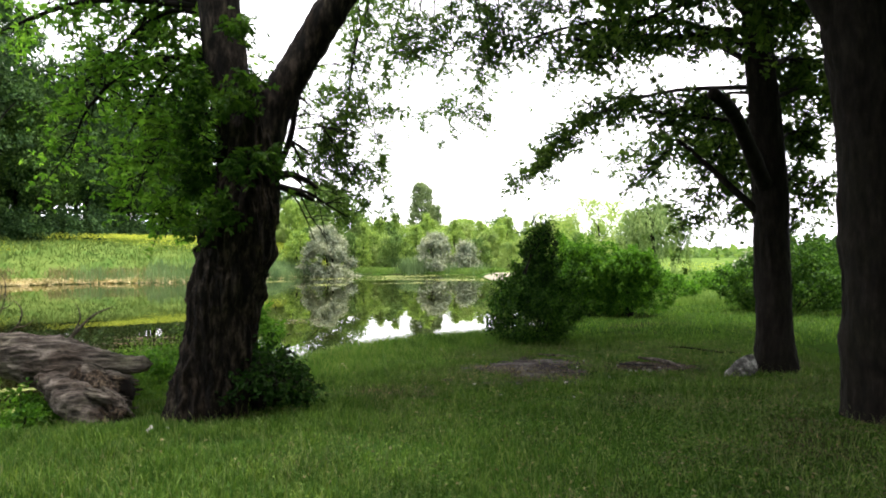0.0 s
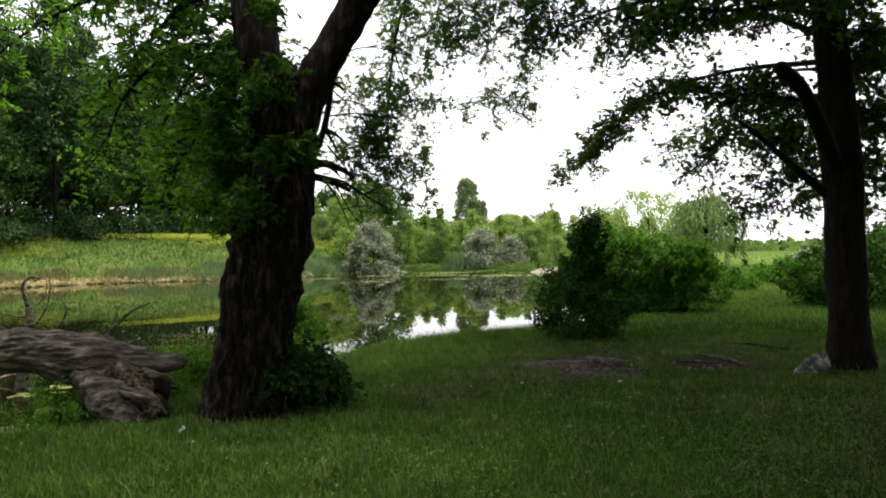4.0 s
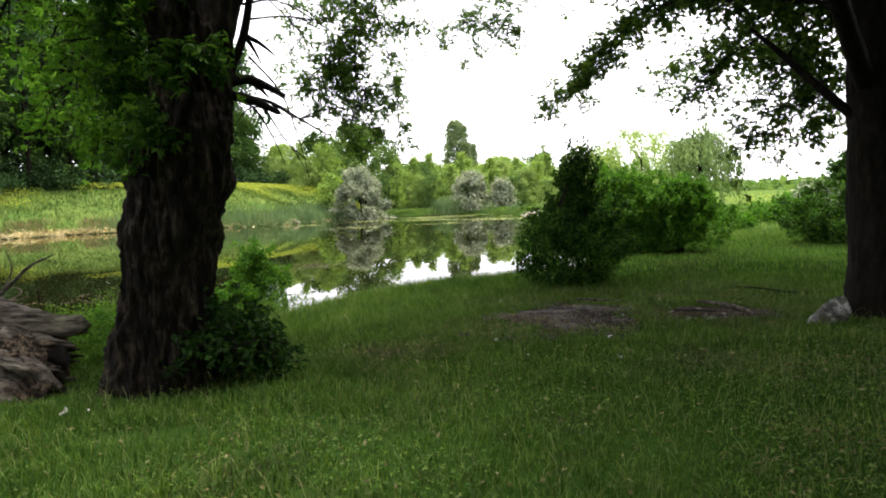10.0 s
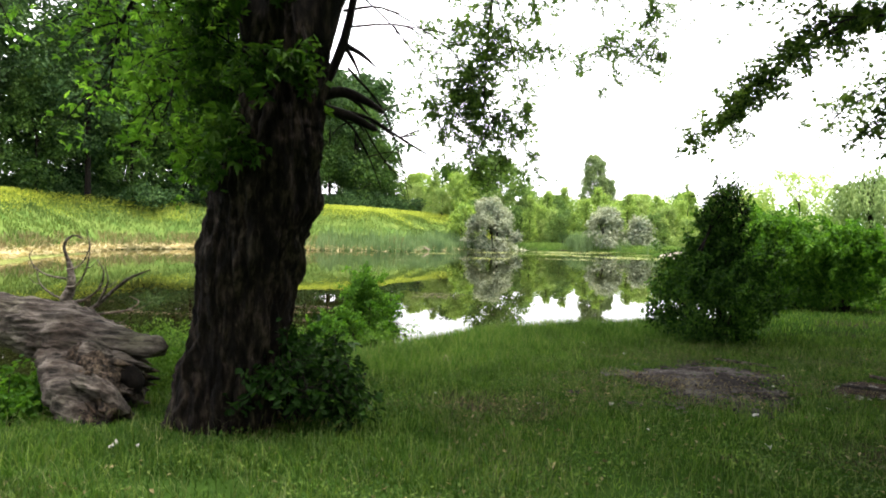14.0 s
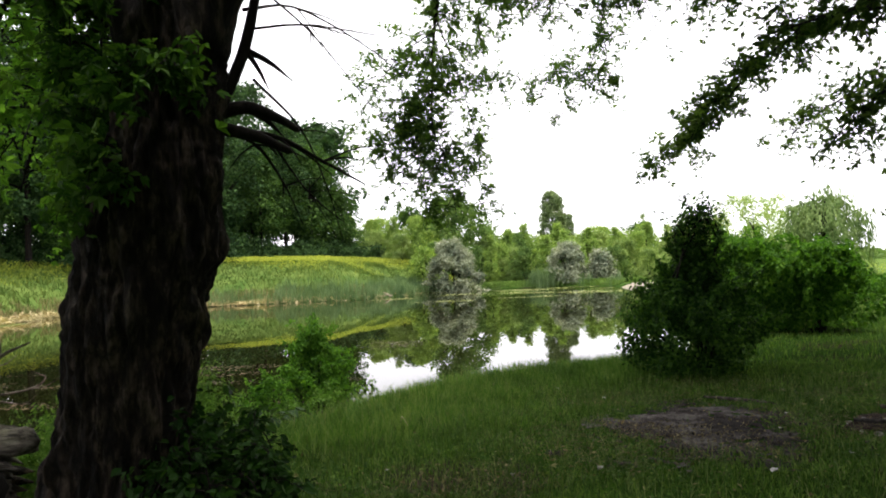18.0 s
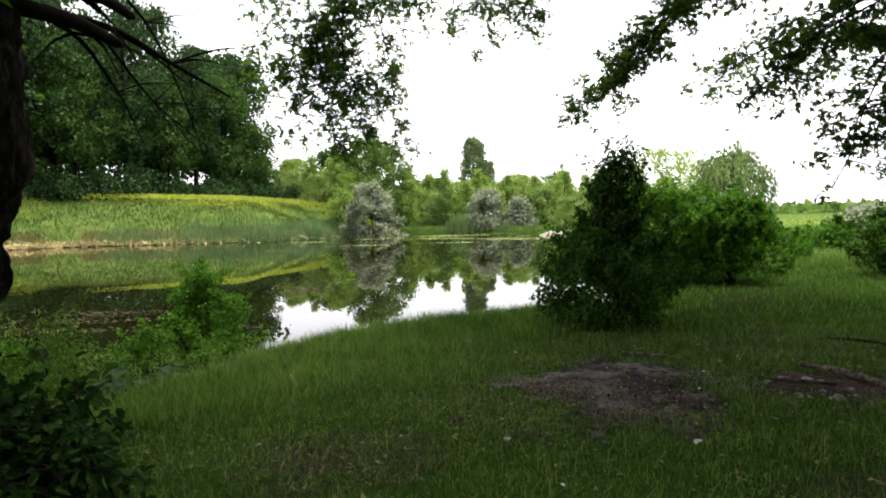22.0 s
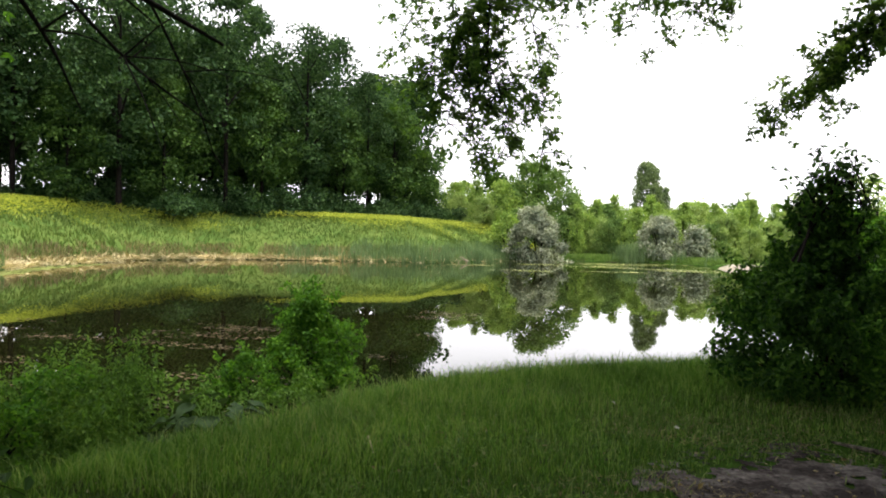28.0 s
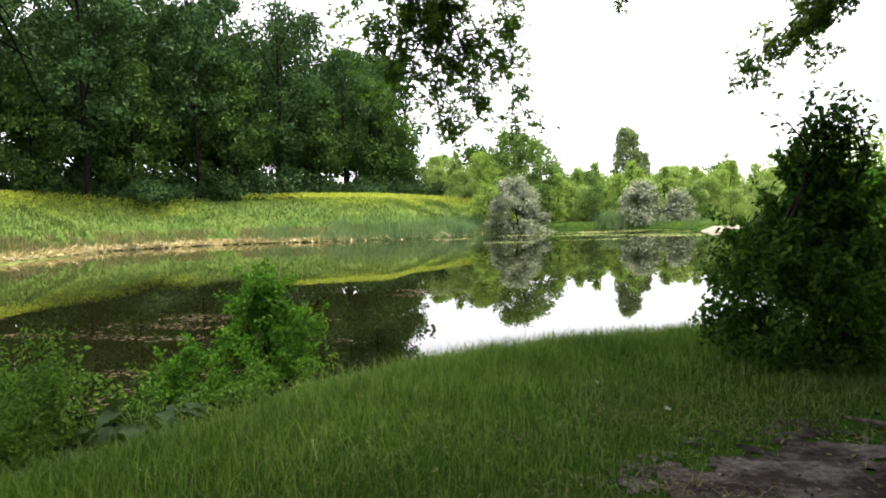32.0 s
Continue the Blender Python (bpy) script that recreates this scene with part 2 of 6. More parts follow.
def spline(points, steps):
    """A smooth line through points (n, k)."""
    p = np.asarray(points, float)
    p = np.concatenate([2 * p[:1] - p[1:2], p, 2 * p[-1:] - p[-2:-1]])
    u = np.linspace(0, len(points) - 1, steps)
    k = np.minimum(u.astype(int), len(points) - 2)
    t = (u - k)[:, None]
    a, b, c, d = p[k], p[k + 1], p[k + 2], p[k + 3]
    return 0.5 * (2 * b + (c - a) * t + (2 * a - 5 * b + 4 * c - d) * t**2 + (3 * b - a - 3 * c + d) * t**3)


def tube(points, steps=12, around=8, rough=0.0, seed=0, furrow=0.0, cap=True, grain=(1, 1, 0.16)):
    """A limb along rows of x, y, z, radius, with lumps and furrows."""
    around += around % 2
    line = spline(points, steps)
    c, r = line[:, :3], np.maximum(line[:, 3], 0.002)
    along = np.gradient(c, axis=0)
    along /= np.linalg.norm(along, axis=1, keepdims=True)
    side = np.cross(along, [0.31, 0.87, 0.12] if abs(along[:, 2]).mean() > 0.5 else [0.1, 0.05, 1.0])
    side /= np.linalg.norm(side, axis=1, keepdims=True)
    up = np.cross(side, along)
    a = np.linspace(0, 2 * np.pi, around, endpoint=False)
    ring = np.cos(a)[None, :, None] * side[:, None] + np.sin(a)[None, :, None] * up[:, None]
    v = (c[:, None] + ring * r[:, None, None]).reshape(-1, 3)
    if rough or furrow:
        rr = np.repeat(r, around)
        push = (fbm(v, 1.6, seed) - 0.5) * 2 * rough * rr
        if furrow:
            w = v * np.array(grain)
            push += (np.abs(fbm(w, 11.0, seed + 9, 3) - 0.5) * 4 - 0.6) * furrow
            push += (np.abs(fbm(v * np.sqrt(np.array(grain)), 26.0, seed + 5, 2) - 0.5) * 4 - 0.6) * furrow * 0.35
        v = v + ring.reshape(-1, 3) * push[:, None]
    i = np.arange(steps - 1)[:, None] * around
    j = np.arange(around)[None]
    k = (j + 1) % around
    f = np.stack([i + j, i + k, i + around + k, i + around + j], -1).reshape(-1, 4)
    if cap:
        n = len(v)
        v = np.concatenate([v, c[-1:] + along[-1:] * r[-1]])
        top = (steps - 1) * around + np.arange(around)
        f = np.concatenate([f, np.stack([top[::2], top[1::2], np.roll(top, -2)[::2], np.full(around // 2, n)], -1)])
    return v, f


def unit(v):
    return v / np.maximum(np.linalg.norm(v, axis=-1, keepdims=True), 1e-9)


def leaf_mesh(p, normal, size, wide=0.5, fold=0.12, droop=0.0, full=False, tip=None):
    """Leaves at p, facing normal, of the given length: (verts, quads). full: with a rounder outline."""
    n = len(p)
    normal = unit(normal)
    d = unit(np.cross(normal, unit(rng.normal(size=(n, 3))))) if tip is None else unit(tip - (tip * normal).sum(1, keepdims=True) * normal)
    d = unit(d + np.array([0, 0, -droop]))
    s = np.cross(normal, d)
    size = np.broadcast_to(np.asarray(size, float), (n,))[:, None]
    if not full:
        v = np.stack([p, p + d * size * 0.45 + s * size * wide * 0.5 + normal * size * fold, p + d * size - normal * size * fold, p + d * size * 0.45 - s * size * wide * 0.5 + normal * size * fold], 1)
        return v.reshape(-1, 3), np.arange(n * 4).reshape(n, 4)
    w = size * wide * 0.5
    v = np.stack([p, p + d * size * 0.22 + s * w * 0.75 + normal * size * fold, p + d * size * 0.62 + s * w + normal * size * fold * 0.6, p + d * size - normal * size * fold,
                  p + d * size * 0.62 - s * w + normal * size * fold * 0.6, p + d * size * 0.22 - s * w * 0.75 + normal * size * fold], 1)
    q = (np.arange(n) * 6)[:, None]
    return v.reshape(-1, 3), np.concatenate([q + [0, 1, 2, 3], q + [0, 3, 4, 5]])


def lobed_mesh(p, normal, size, tip, angle=0.9):
    """Leaves with three lobes that share a stalk: (verts, quads)."""
    n = len(p)
    normal = unit(normal)
    d = unit(tip - (tip * normal).sum(1, keepdims=True) * normal)
    s = np.cross(normal, d)
    size = np.broadcast_to(np.asarray(size, float), (n,))[:, None]
    rows = [p]
    for turn, long_, wide in ((0.0, 1.0, 0.21), (angle, 0.78, 0.17), (-angle, 0.78, 0.17)):
        a = turn + 0.15 * rng.normal(size=(n, 1))
        e, f = d * np.cos(a) + s * np.sin(a), s * np.cos(a) - d * np.sin(a)
        sag = normal * size * 0.1
        rows += [p + size * (e * long_ * 0.55 + f * wide) + sag, p + size * e * long_ - sag, p + size * (e * long_ * 0.55 - f * wide) + sag]
    q = (np.arange(n) * 10)[:, None]
    return np.stack(rows, 1).reshape(-1, 3), np.concatenate([q + [0, 1, 2, 3], q + [0, 4, 5, 6], q + [0, 7, 8, 9]])


def clump_points(centres, radii, count, flat=0.75, up=0.35):
    """Points over the shells of many small clumps, thicker on top, and the way each faces."""
    centres, radii = np.asarray(centres, float), np.asarray(radii, float)
    k = rng.choice(len(centres), count, p=radii**2 / (radii**2).sum())
    d = unit(rng.normal(size=(count, 3)) + [0, 0, up])
    p = centres[k] + d * radii[k, None] * (0.35 + 0.65 * rng.random((count, 1)) ** 0.5) * [1, 1, flat]
    return p, unit(d + rng.normal(size=(count, 3)) * 0.55 + [0, 0, 0.35])


def crown_clumps(count, height, wide, low, shape, size):
    """Clump centres inside a crown: shape gives the half-width at each share of its height."""
    z = low + (height - low) * rng.random(count) ** 0.85
    share = (z - low) / (height - low)
    reach = wide * np.interp(share, np.linspace(0, 1, len(shape)), shape)
    a = rng.random(count) * 2 * np.pi
    r = reach * rng.random(count) ** 0.4
    c = np.stack([r * np.cos(a), r * np.sin(a), z], 1)
    return c, size * (0.6 + 0.8 * rng.random(count))


def thing(name, place, label, category, group="", kind=""):
    ob = tagged(new(name), label, category, group, kind)
    ob.empty_display_size = 0.2
    ob.matrix_basis = place
    return ob


def blades(p, height, width, lean=0.35):
    """Grass blades at p: (verts, quads, tris)."""
    n = len(p)
    a = rng.random(n) * 2 * np.pi
    s = np.stack([np.cos(a), np.sin(a), 0 * a], 1) * (np.broadcast_to(width, (n,)) * 0.5)[:, None]
    b = rng.random(n) * 2 * np.pi
    out = np.stack([np.cos(b), np.sin(b), 0 * b], 1) * (np.broadcast_to(height, (n,)) * lean * rng.random(n))[:, None]
    h = np.zeros((n, 3))
    h[:, 2] = height
    v = np.stack([p - s, p + s, p + out * 0.35 + h * 0.6 + s * 0.7, p + out * 0.35 + h * 0.6 - s * 0.7, p + out + h * (1 - 0.25 * rng.random((n, 1)))], 1)
    q = (np.arange(n) * 5)[:, None]
    return v.reshape(-1, 3), q + [0, 1, 2, 3], q + [3, 2, 4]


# ---- the lie of the land ----
WATER = -0.8
SHORE = np.array([(-22, 3), (-12, 5.0), (-7.4, 6.9), (-5.1, 7.9), (-4.6, 9.2), (-4.1, 10.2), (-3.7, 11.6), (-3.1, 12.9), (-2.55, 14.3), (-1.9, 15.5), (-1.05, 16.55), (0.1, 17.45), (2, 18.5), (4.2, 19.3), (5.6, 22),
                  (8, 32), (10, 45), (11, 58), (10.5, 69), (9.5, 78), (6, 83.5), (-2, 84), (-9, 82.5), (-12, 78), (-12.5, 71), (-16, 66.8), (-23, 65), (-33, 62), (-37.5, 54), (-35, 42), (-30, 31),
                  (-29, 20), (-32, 10), (-30, 5)], float)
ASH, FIRE = (1.95, 11.0), (4.25, 11.2)


def into_pond(x, y):
    """Metres from the shore, positive over the water."""
    a, b = SHORE, np.roll(SHORE, -1, 0)
    best, inside = np.full(x.shape, 1e9), np.zeros(x.shape, bool)
    for (ax, ay), (bx, by) in zip(a, b):
        t = np.clip(((x - ax) * (bx - ax) + (y - ay) * (by - ay)) / ((bx - ax) ** 2 + (by - ay) ** 2), 0, 1)
        best = np.minimum(best, np.hypot(x - ax - t * (bx - ax), y - ay - t * (by - ay)))
        if ay != by:
            inside ^= ((ay > y) != (by > y)) & (x < (bx - ax) * (y - ay) / (by - ay) + ax)
    p = np.stack([x, y, 0 * x], -1).reshape(-1, 3)
    wobble = ((fbm(p, 0.35, 3, 3) - 0.5) * 1.0).reshape(x.shape)
    return np.where(inside, best, -best) + wobble * np.clip(np.hypot(x, y - 6) / 30, 0.25, 1.5)


def smooth(a, b, v):
    t = np.clip((v - a) / (b - a), 0, 1)
    return t * t * (3 - 2 * t)


def bare(x, y):
    """How bare the soil is: the ash patch, the fireplace, worn spots."""
    p = np.stack([x, y, 0 * x], -1).reshape(-1, 3)
    w = ((fbm(p, 1.6, 21, 3) - 0.5) * 0.9).reshape(x.shape)
    ash = 1.15 - np.hypot((x - ASH[0] - 0.2 - 0.12 * (y - ASH[1])) / 0.95, (y - ASH[1] - 0.35) / 1.55) + w
    tail = 0.95 - np.hypot((x - 2.75) / 0.6, (y - 10.7) / 0.6) + w
    fire = 1.0 - np.hypot((x - FIRE[0] - 0.25) / 0.95, (y - FIRE[1]) / 0.8) + w
    path = 0.75 - np.hypot((x - 3.0) / 1.0, (y - 12.9) / 0.6) + w
    spot = 0.6 - np.hypot((x + 1.0) / 0.5, (y - 11.9) / 0.4) + w
    return np.maximum.reduce([smooth(0, 0.45, ash), smooth(0, 0.45, tail), smooth(0, 0.4, fire), 0.7 * smooth(0, 0.4, path), 0.7 * smooth(0, 0.4, spot)])


def land(x, y):
    x, y = np.asarray(x, float), np.asarray(y, float)
    d = -into_pond(x, y)
    near = np.where(y < 13, -0.035 * y, -0.455 - 0.004 * np.minimum(y - 13, 20))
    near = near + np.clip((y - 60) * 0.006, 0, 0.5)
    left = smooth(0, 5, -x - 8) * smooth(14, 30, y)
    top = np.interp(-x, [10, 22, 35, 50, 70], [3.0, 3.7, 4.0, 4.3, 4.6])
    bank = WATER + 0.2 + top * (0.3 * smooth(0, 4, d) + 0.7 * smooth(0.5, 10.5, d)) + 0.02 * np.clip(d - 10, 0, 40)
    up = near * (1 - left) + bank * left
    p = np.stack([x, y, 0 * x], -1).reshape(-1, 3)
    lumps = ((fbm(p, 0.5, 5, 3) - 0.5) * 0.16).reshape(x.shape) * (0.35 + 0.65 * smooth(9, 25, np.hypot(x, y)))
    z = WATER + 0.05 + (up + lumps - WATER - 0.05) * smooth(-0.15, 1.2, d)
    return np.where(d < 0, WATER + 0.02 - np.minimum(1.0, -d * 0.3), z)


def land_z(x, y):
    return float(land(np.array([x]), np.array([y]))[0])


def at(x, y, turn=0.0, size=1.0, sink=0.0):
    """A pose standing on the ground."""
    return pose(x, y, land_z(x, y) - sink, 0, 0, turn) @ Matrix.Scale(size, 4)


def stops(*spans):
    return np.unique(np.concatenate([np.arange(a, b, s) for a, b, s in spans]))


gx = stops((-1500, -100, 140), (-100, -46, 6), (-46, -9, 0.8), (-9, 10, 0.17), (10, 34, 0.8), (34, 120, 6), (120, 1600, 140))
gy = stops((-300, -12, 24), (-12, 0, 1), (0, 22, 0.17), (22, 95, 0.8), (95, 200, 6), (200, 2400, 150))
X, Y = np.meshgrid(gx, gy)
Z = land(X, Y)
nx = len(gx)
quads = (np.arange(len(gy) - 1)[:, None] * nx + np.arange(nx - 1)[None])[..., None] + [0, 1, nx + 1, nx]

m, nodes, links, b = material("soil_and_turf", 1.0, 0.0)
fine = noise_node(nodes, links, 9.0, 6.0, 0.7)
broad = noise_node(nodes, links, 0.6, 4.0)
soil = ramp(nodes, links, fine.outputs["Fac"], [(0.3, (0.015, 0.013, 0.008)), (0.55, (0.032, 0.028, 0.017)), (0.8, (0.062, 0.055, 0.036))])
turf = ramp(nodes, links, fine.outputs["Fac"], [(0.3, (0.012, 0.028, 0.005)), (0.6, (0.024, 0.05, 0.009)), (0.85, (0.05, 0.075, 0.02))])
cover = ramp(nodes, links, broad.outputs["Fac"], [(0.3, (0, 0, 0)), (0.44, (1, 1, 1))])
links.new(mix_color(nodes, links, cover.outputs[0], soil.outputs[0], turf.outputs[0]), b.inputs["Base Color"])
bump(nodes, links, b, fine.outputs["Fac"], 0.6, 0.05)
SOIL = m
ground = mesh("ground", np.stack([X, Y, Z], -1).reshape(-1, 3), quads.reshape(-1, 4), mat=SOIL)
turf = material("meadow_turf", 1.0, 0.0)
n1, n2 = noise_node(turf[1], turf[2], 0.5, 5.0, 0.7), noise_node(turf[1], turf[2], 6.0, 4.0, 0.7)
c1 = ramp(turf[1], turf[2], n1.outputs["Fac"], [(0.35, (0.045, 0.088, 0.02)), (0.65, (0.1, 0.14, 0.036))])
c2 = ramp(turf[1], turf[2], n2.outputs["Fac"], [(0.3, (0.7, 0.7, 0.7)), (0.7, (1.15, 1.15, 1.1))])
turf[2].new(mix_color(turf[1], turf[2], 1.0, c1.outputs[0], c2.outputs[0], "MULTIPLY"), turf[3].inputs["Base Color"])
ground.data.materials.append(turf[0])
mx, my = (X[:-1, :-1] + X[1:, 1:]) / 2, (Y[:-1, :-1] + Y[1:, 1:]) / 2
open_land = (((mx < -9) & (my > 17)) | (my > 62)) & (-into_pond(mx, my) > 0.8) & (-0.787 * (mx + 62) + 0.618 * (my - 36) < 2.5)
ground.data.polygons.foreach_set("material_index", open_land.ravel().astype(np.int32))
tagged(ground, "dark soil and turf sloping gently to a pond", "ground", kind="structure")

m, nodes, links, b = material("pond_water", 0.0, 0.5)
b.inputs["Base Color"].default_value = (0.006, 0.0065, 0.002, 1)
b.inputs["IOR"].default_value = 1.33
ripple = noise_node(nodes, links, 1.1, 3.0, 0.5, (1, 0.35, 1))
bump(nodes, links, b, ripple.outputs["Fac"], 0.06, 0.004)
wx, wy = np.linspace(-48, 16, 33), np.linspace(-2, 92, 48)
WX, WY = np.meshgrid(wx, wy)
wq = (np.arange(47)[:, None] * 33 + np.arange(32)[None])[..., None] + [0, 1, 34, 33]
water = mesh("water", np.stack([WX, WY, 0 * WX + WATER], -1).reshape(-1, 3), wq.reshape(-1, 4), mat=m)
tagged(water, "still olive green pond water mirroring trees and sky", "water", kind="structure")


# ---- trees ----
def grown_tree(name, place, label, height, wide, low, shape, leaf, count, leaf_size, trunk_r, bark=None, clumps=40, clump=1.2, lean=0.0, group="", limbs=7, category="tree", stems=1, flat=0.75):
    """A tree: a tapered trunk with limbs, and a crown of many leafy clumps."""
    ob = thing(name, place, label, category, group)
    c, r = crown_clumps(clumps, height - clump * 0.5, wide, low, shape, clump)
    c[:, 0] += lean * c[:, 2]
    wood = []
    for s in range(stems):
        a = rng.random() * 6.28
        off = 0.0 if stems == 1 else 0.25 * wide
        tx, ty = off * np.cos(a), off * np.sin(a)
        wood.append(tube([(tx * 0.3, ty * 0.3, -0.3, trunk_r * 1.3), (tx * 0.4, ty * 0.4, height * 0.06, trunk_r), (tx + lean * height * 0.4, ty, height * 0.45, trunk_r * 0.7), (tx * 1.4 + lean * height * 0.9, ty * 1.4, height * 0.9, trunk_r * 0.15)], 14, 8, 0.2, s))
    order = rng.permutation(len(c))[:limbs]
    for n, k in enumerate(order):
        z0 = max(low * 0.7, c[k, 2] - 0.4 * np.hypot(*c[k, :2]) - 0.1 * height)
        x0 = lean * z0
        wood.append(tube([(x0, 0, z0, trunk_r * 0.4), (x0 + (c[k, 0] - x0) * 0.5, c[k, 1] * 0.5, (z0 + c[k, 2]) * 0.5 + 0.2, trunk_r * 0.25), (*c[k], trunk_r * 0.08)], 7, 6, 0.15, n))
    mesh("trunk", *merge(wood), mat=bark or BARK_DARK, parent=ob)
    p, nrm = clump_points(c, r, count, flat)
    p = p + rng.normal(size=p.shape) * clump * np.array([0.22, 0.22, 0.3])
    p[:, 2] = np.maximum(p[:, 2], 0.05)
    mesh("crown", *leaf_mesh(p, nrm, leaf_size * (0.6 + 0.8 * rng.random(count)), 0.75), mat=leaf, parent=ob, smooth=False)
    return ob


def again(ob, *spots):
    for x, y, turn, size in spots:
        copy_thing(ob, at(x, y, turn, size, 0.1))


OVAL = (0.35, 0.8, 1.0, 0.95, 0.8, 0.35)
ROUND = (0.7, 1.0, 1.0, 0.9, 0.7, 0.3)
TALL = (0.5, 0.85, 1.0, 0.9, 0.75, 0.5, 0.2)
group = "tall trees of the wood behind the meadow"
wood_label = "tall dark green deciduous tree at the edge of the wood"
oak = grown_tree("woodland_tree", at(-45, 60, 0), wood_label, 23, 5.2, 4.6, OVAL, LEAF_WOOD, 8600, 0.36, 0.3, clumps=120, clump=1.15, group=group)
again(oak, (-57, 42, 80, 1.3), (-35, 79, 200, 0.98), (-66, 38, 130, 1.2), (-50, 74, 300, 1.1), (-29.5, 95, 40, 0.78), (-62, 60, 20, 1.2), (-41, 92, 250, 1.02), (-31, 101, 70, 0.85), (-53, 51, 180, 1.2), (-60, 29, 30, 1.35))
tall = grown_tree("woodland_tree", at(-51, 54, 0), "tall slender dark green tree with a bare lower trunk", 25, 4.6, 6.5, TALL, LEAF_WOOD, 7600, 0.36, 0.26, clumps=100, clump=1.1, group=group)
again(tall, (-40, 70, 120, 1.04), (-30, 86, 60, 0.76), (-60, 50, 210, 1.1), (-47, 66, 280, 1.02), (-36, 90, 330, 0.98), (-55, 66, 150, 1.1), (-44, 82, 30, 1.06), (-64, 46, 240, 1.15), (-29, 99, 15, 0.8), (-66, 30, 310, 1.35))
leafy = grown_tree("woodland_tree", at(-38, 74, 0), "leafy mid green tree with foliage low to the meadow", 15, 4.6, 1.4, ROUND, LEAF_WOOD_LIGHT, 7600, 0.34, 0.22, clumps=110, clump=1.05, group=group)
again(leafy, (-43.5, 64.5, 100, 0.9), (-28, 90.5, 220, 1.05), (-48, 57, 60, 0.8), (-32, 83, 10, 0.9), (-24.5, 93, 250, 0.68))
inner = grown_tree("woodland_tree", at(-56, 80, 0), "dark shaded tree deep in the wood, and added unseen behind the view", 19, 4.8, 4.2, (0.5, 0.85, 1, 1, 0.8, 0.4), LEAF_WOOD, 3800, 0.6, 0.24, clumps=70, clump=1.4, group=group)
for k in range(24):
    s = k / 23
    x, y = -84 + 51 * s + 2.5 * rng.normal(), 44 + 62 * s + 2.5 * rng.normal()
    copy_thing(inner, at(x, y, 360 * rng.random(), 0.95 + 0.25 * rng.random(), 0.1))
for k in range(12):
    s = k / 11
    copy_thing(inner, at(-74 + 40 * s + 2 * rng.normal(), 36 + 62 * s + 2 * rng.normal(), 360 * rng.random(), 0.7 + 0.2 * rng.random(), 0.1))

group = "bushes at the foot of the wood"
under = grown_tree("woodland_bush", at(-41, 62.5, 0), "rounded dark green bush at the foot of the wood", 2.6, 2.4, 0.3, ROUND, LEAF_WOOD, 1500, 0.28, 0.06, clumps=30, clump=0.7, group=group, category="bush", stems=3, limbs=4)
again(under, *[(-64.7 + 44 * k / 27 + 0.7 * rng.normal(), 38.2 + 56 * k / 27 + 0.7 * rng.normal(), 360 * rng.random(), 0.4 + 0.55 * rng.random()) for k in range(28)], (-50, 47, 50, 1.2), (-24, 91, 20, 0.9), (-20, 93, 160, 1.0))

thicket = grown_tree("thicket", at(-50, 57.5, 0), "dense dark undergrowth inside the edge of the wood", 4.6, 3.2, 0.0, (1, 1, 1, 0.9, 0.7, 0.4), LEAF_WOOD, 1900, 0.4, 0.06, clumps=44, clump=0.9, group="undergrowth of the wood", category="undergrowth", stems=3, limbs=4)
for k in range(64):
    s, off = k / 63, 2.5 + 6.5 * rng.random()
    copy_thing(thicket, at(-68 + 48 * s - 0.787 * off, 28 + 62 * s + 0.618 * off, 360 * rng.random(), (0.5 + 0.35 * rng.random()) * (0.6 if s < 0.45 else 1.0), 0.1))

group = "bushes beyond the far bank"
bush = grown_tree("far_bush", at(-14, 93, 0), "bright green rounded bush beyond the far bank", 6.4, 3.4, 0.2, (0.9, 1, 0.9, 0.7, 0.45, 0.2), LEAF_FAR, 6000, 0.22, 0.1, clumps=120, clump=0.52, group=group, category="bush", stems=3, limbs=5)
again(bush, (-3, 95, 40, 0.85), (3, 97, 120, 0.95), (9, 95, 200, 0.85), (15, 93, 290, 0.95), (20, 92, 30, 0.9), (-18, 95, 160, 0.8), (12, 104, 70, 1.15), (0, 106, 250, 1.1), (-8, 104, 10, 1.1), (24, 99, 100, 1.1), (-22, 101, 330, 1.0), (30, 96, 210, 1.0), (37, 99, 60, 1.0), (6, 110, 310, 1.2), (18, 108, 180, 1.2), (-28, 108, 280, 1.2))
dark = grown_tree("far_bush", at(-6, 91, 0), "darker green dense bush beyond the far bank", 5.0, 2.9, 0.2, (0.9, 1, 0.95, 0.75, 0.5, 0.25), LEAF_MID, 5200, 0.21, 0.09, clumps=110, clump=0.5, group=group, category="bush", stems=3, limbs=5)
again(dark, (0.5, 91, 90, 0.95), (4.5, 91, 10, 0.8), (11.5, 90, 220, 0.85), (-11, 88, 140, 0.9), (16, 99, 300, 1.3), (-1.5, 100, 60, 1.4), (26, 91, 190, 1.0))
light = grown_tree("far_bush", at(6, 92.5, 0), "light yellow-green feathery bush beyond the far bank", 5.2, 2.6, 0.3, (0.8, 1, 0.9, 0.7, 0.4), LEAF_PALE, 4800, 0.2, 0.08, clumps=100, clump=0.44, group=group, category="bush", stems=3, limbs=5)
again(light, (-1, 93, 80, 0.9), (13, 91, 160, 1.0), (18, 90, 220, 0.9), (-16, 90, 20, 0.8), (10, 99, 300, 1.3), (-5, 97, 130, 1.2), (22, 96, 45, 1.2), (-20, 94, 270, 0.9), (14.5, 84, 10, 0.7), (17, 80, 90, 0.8))
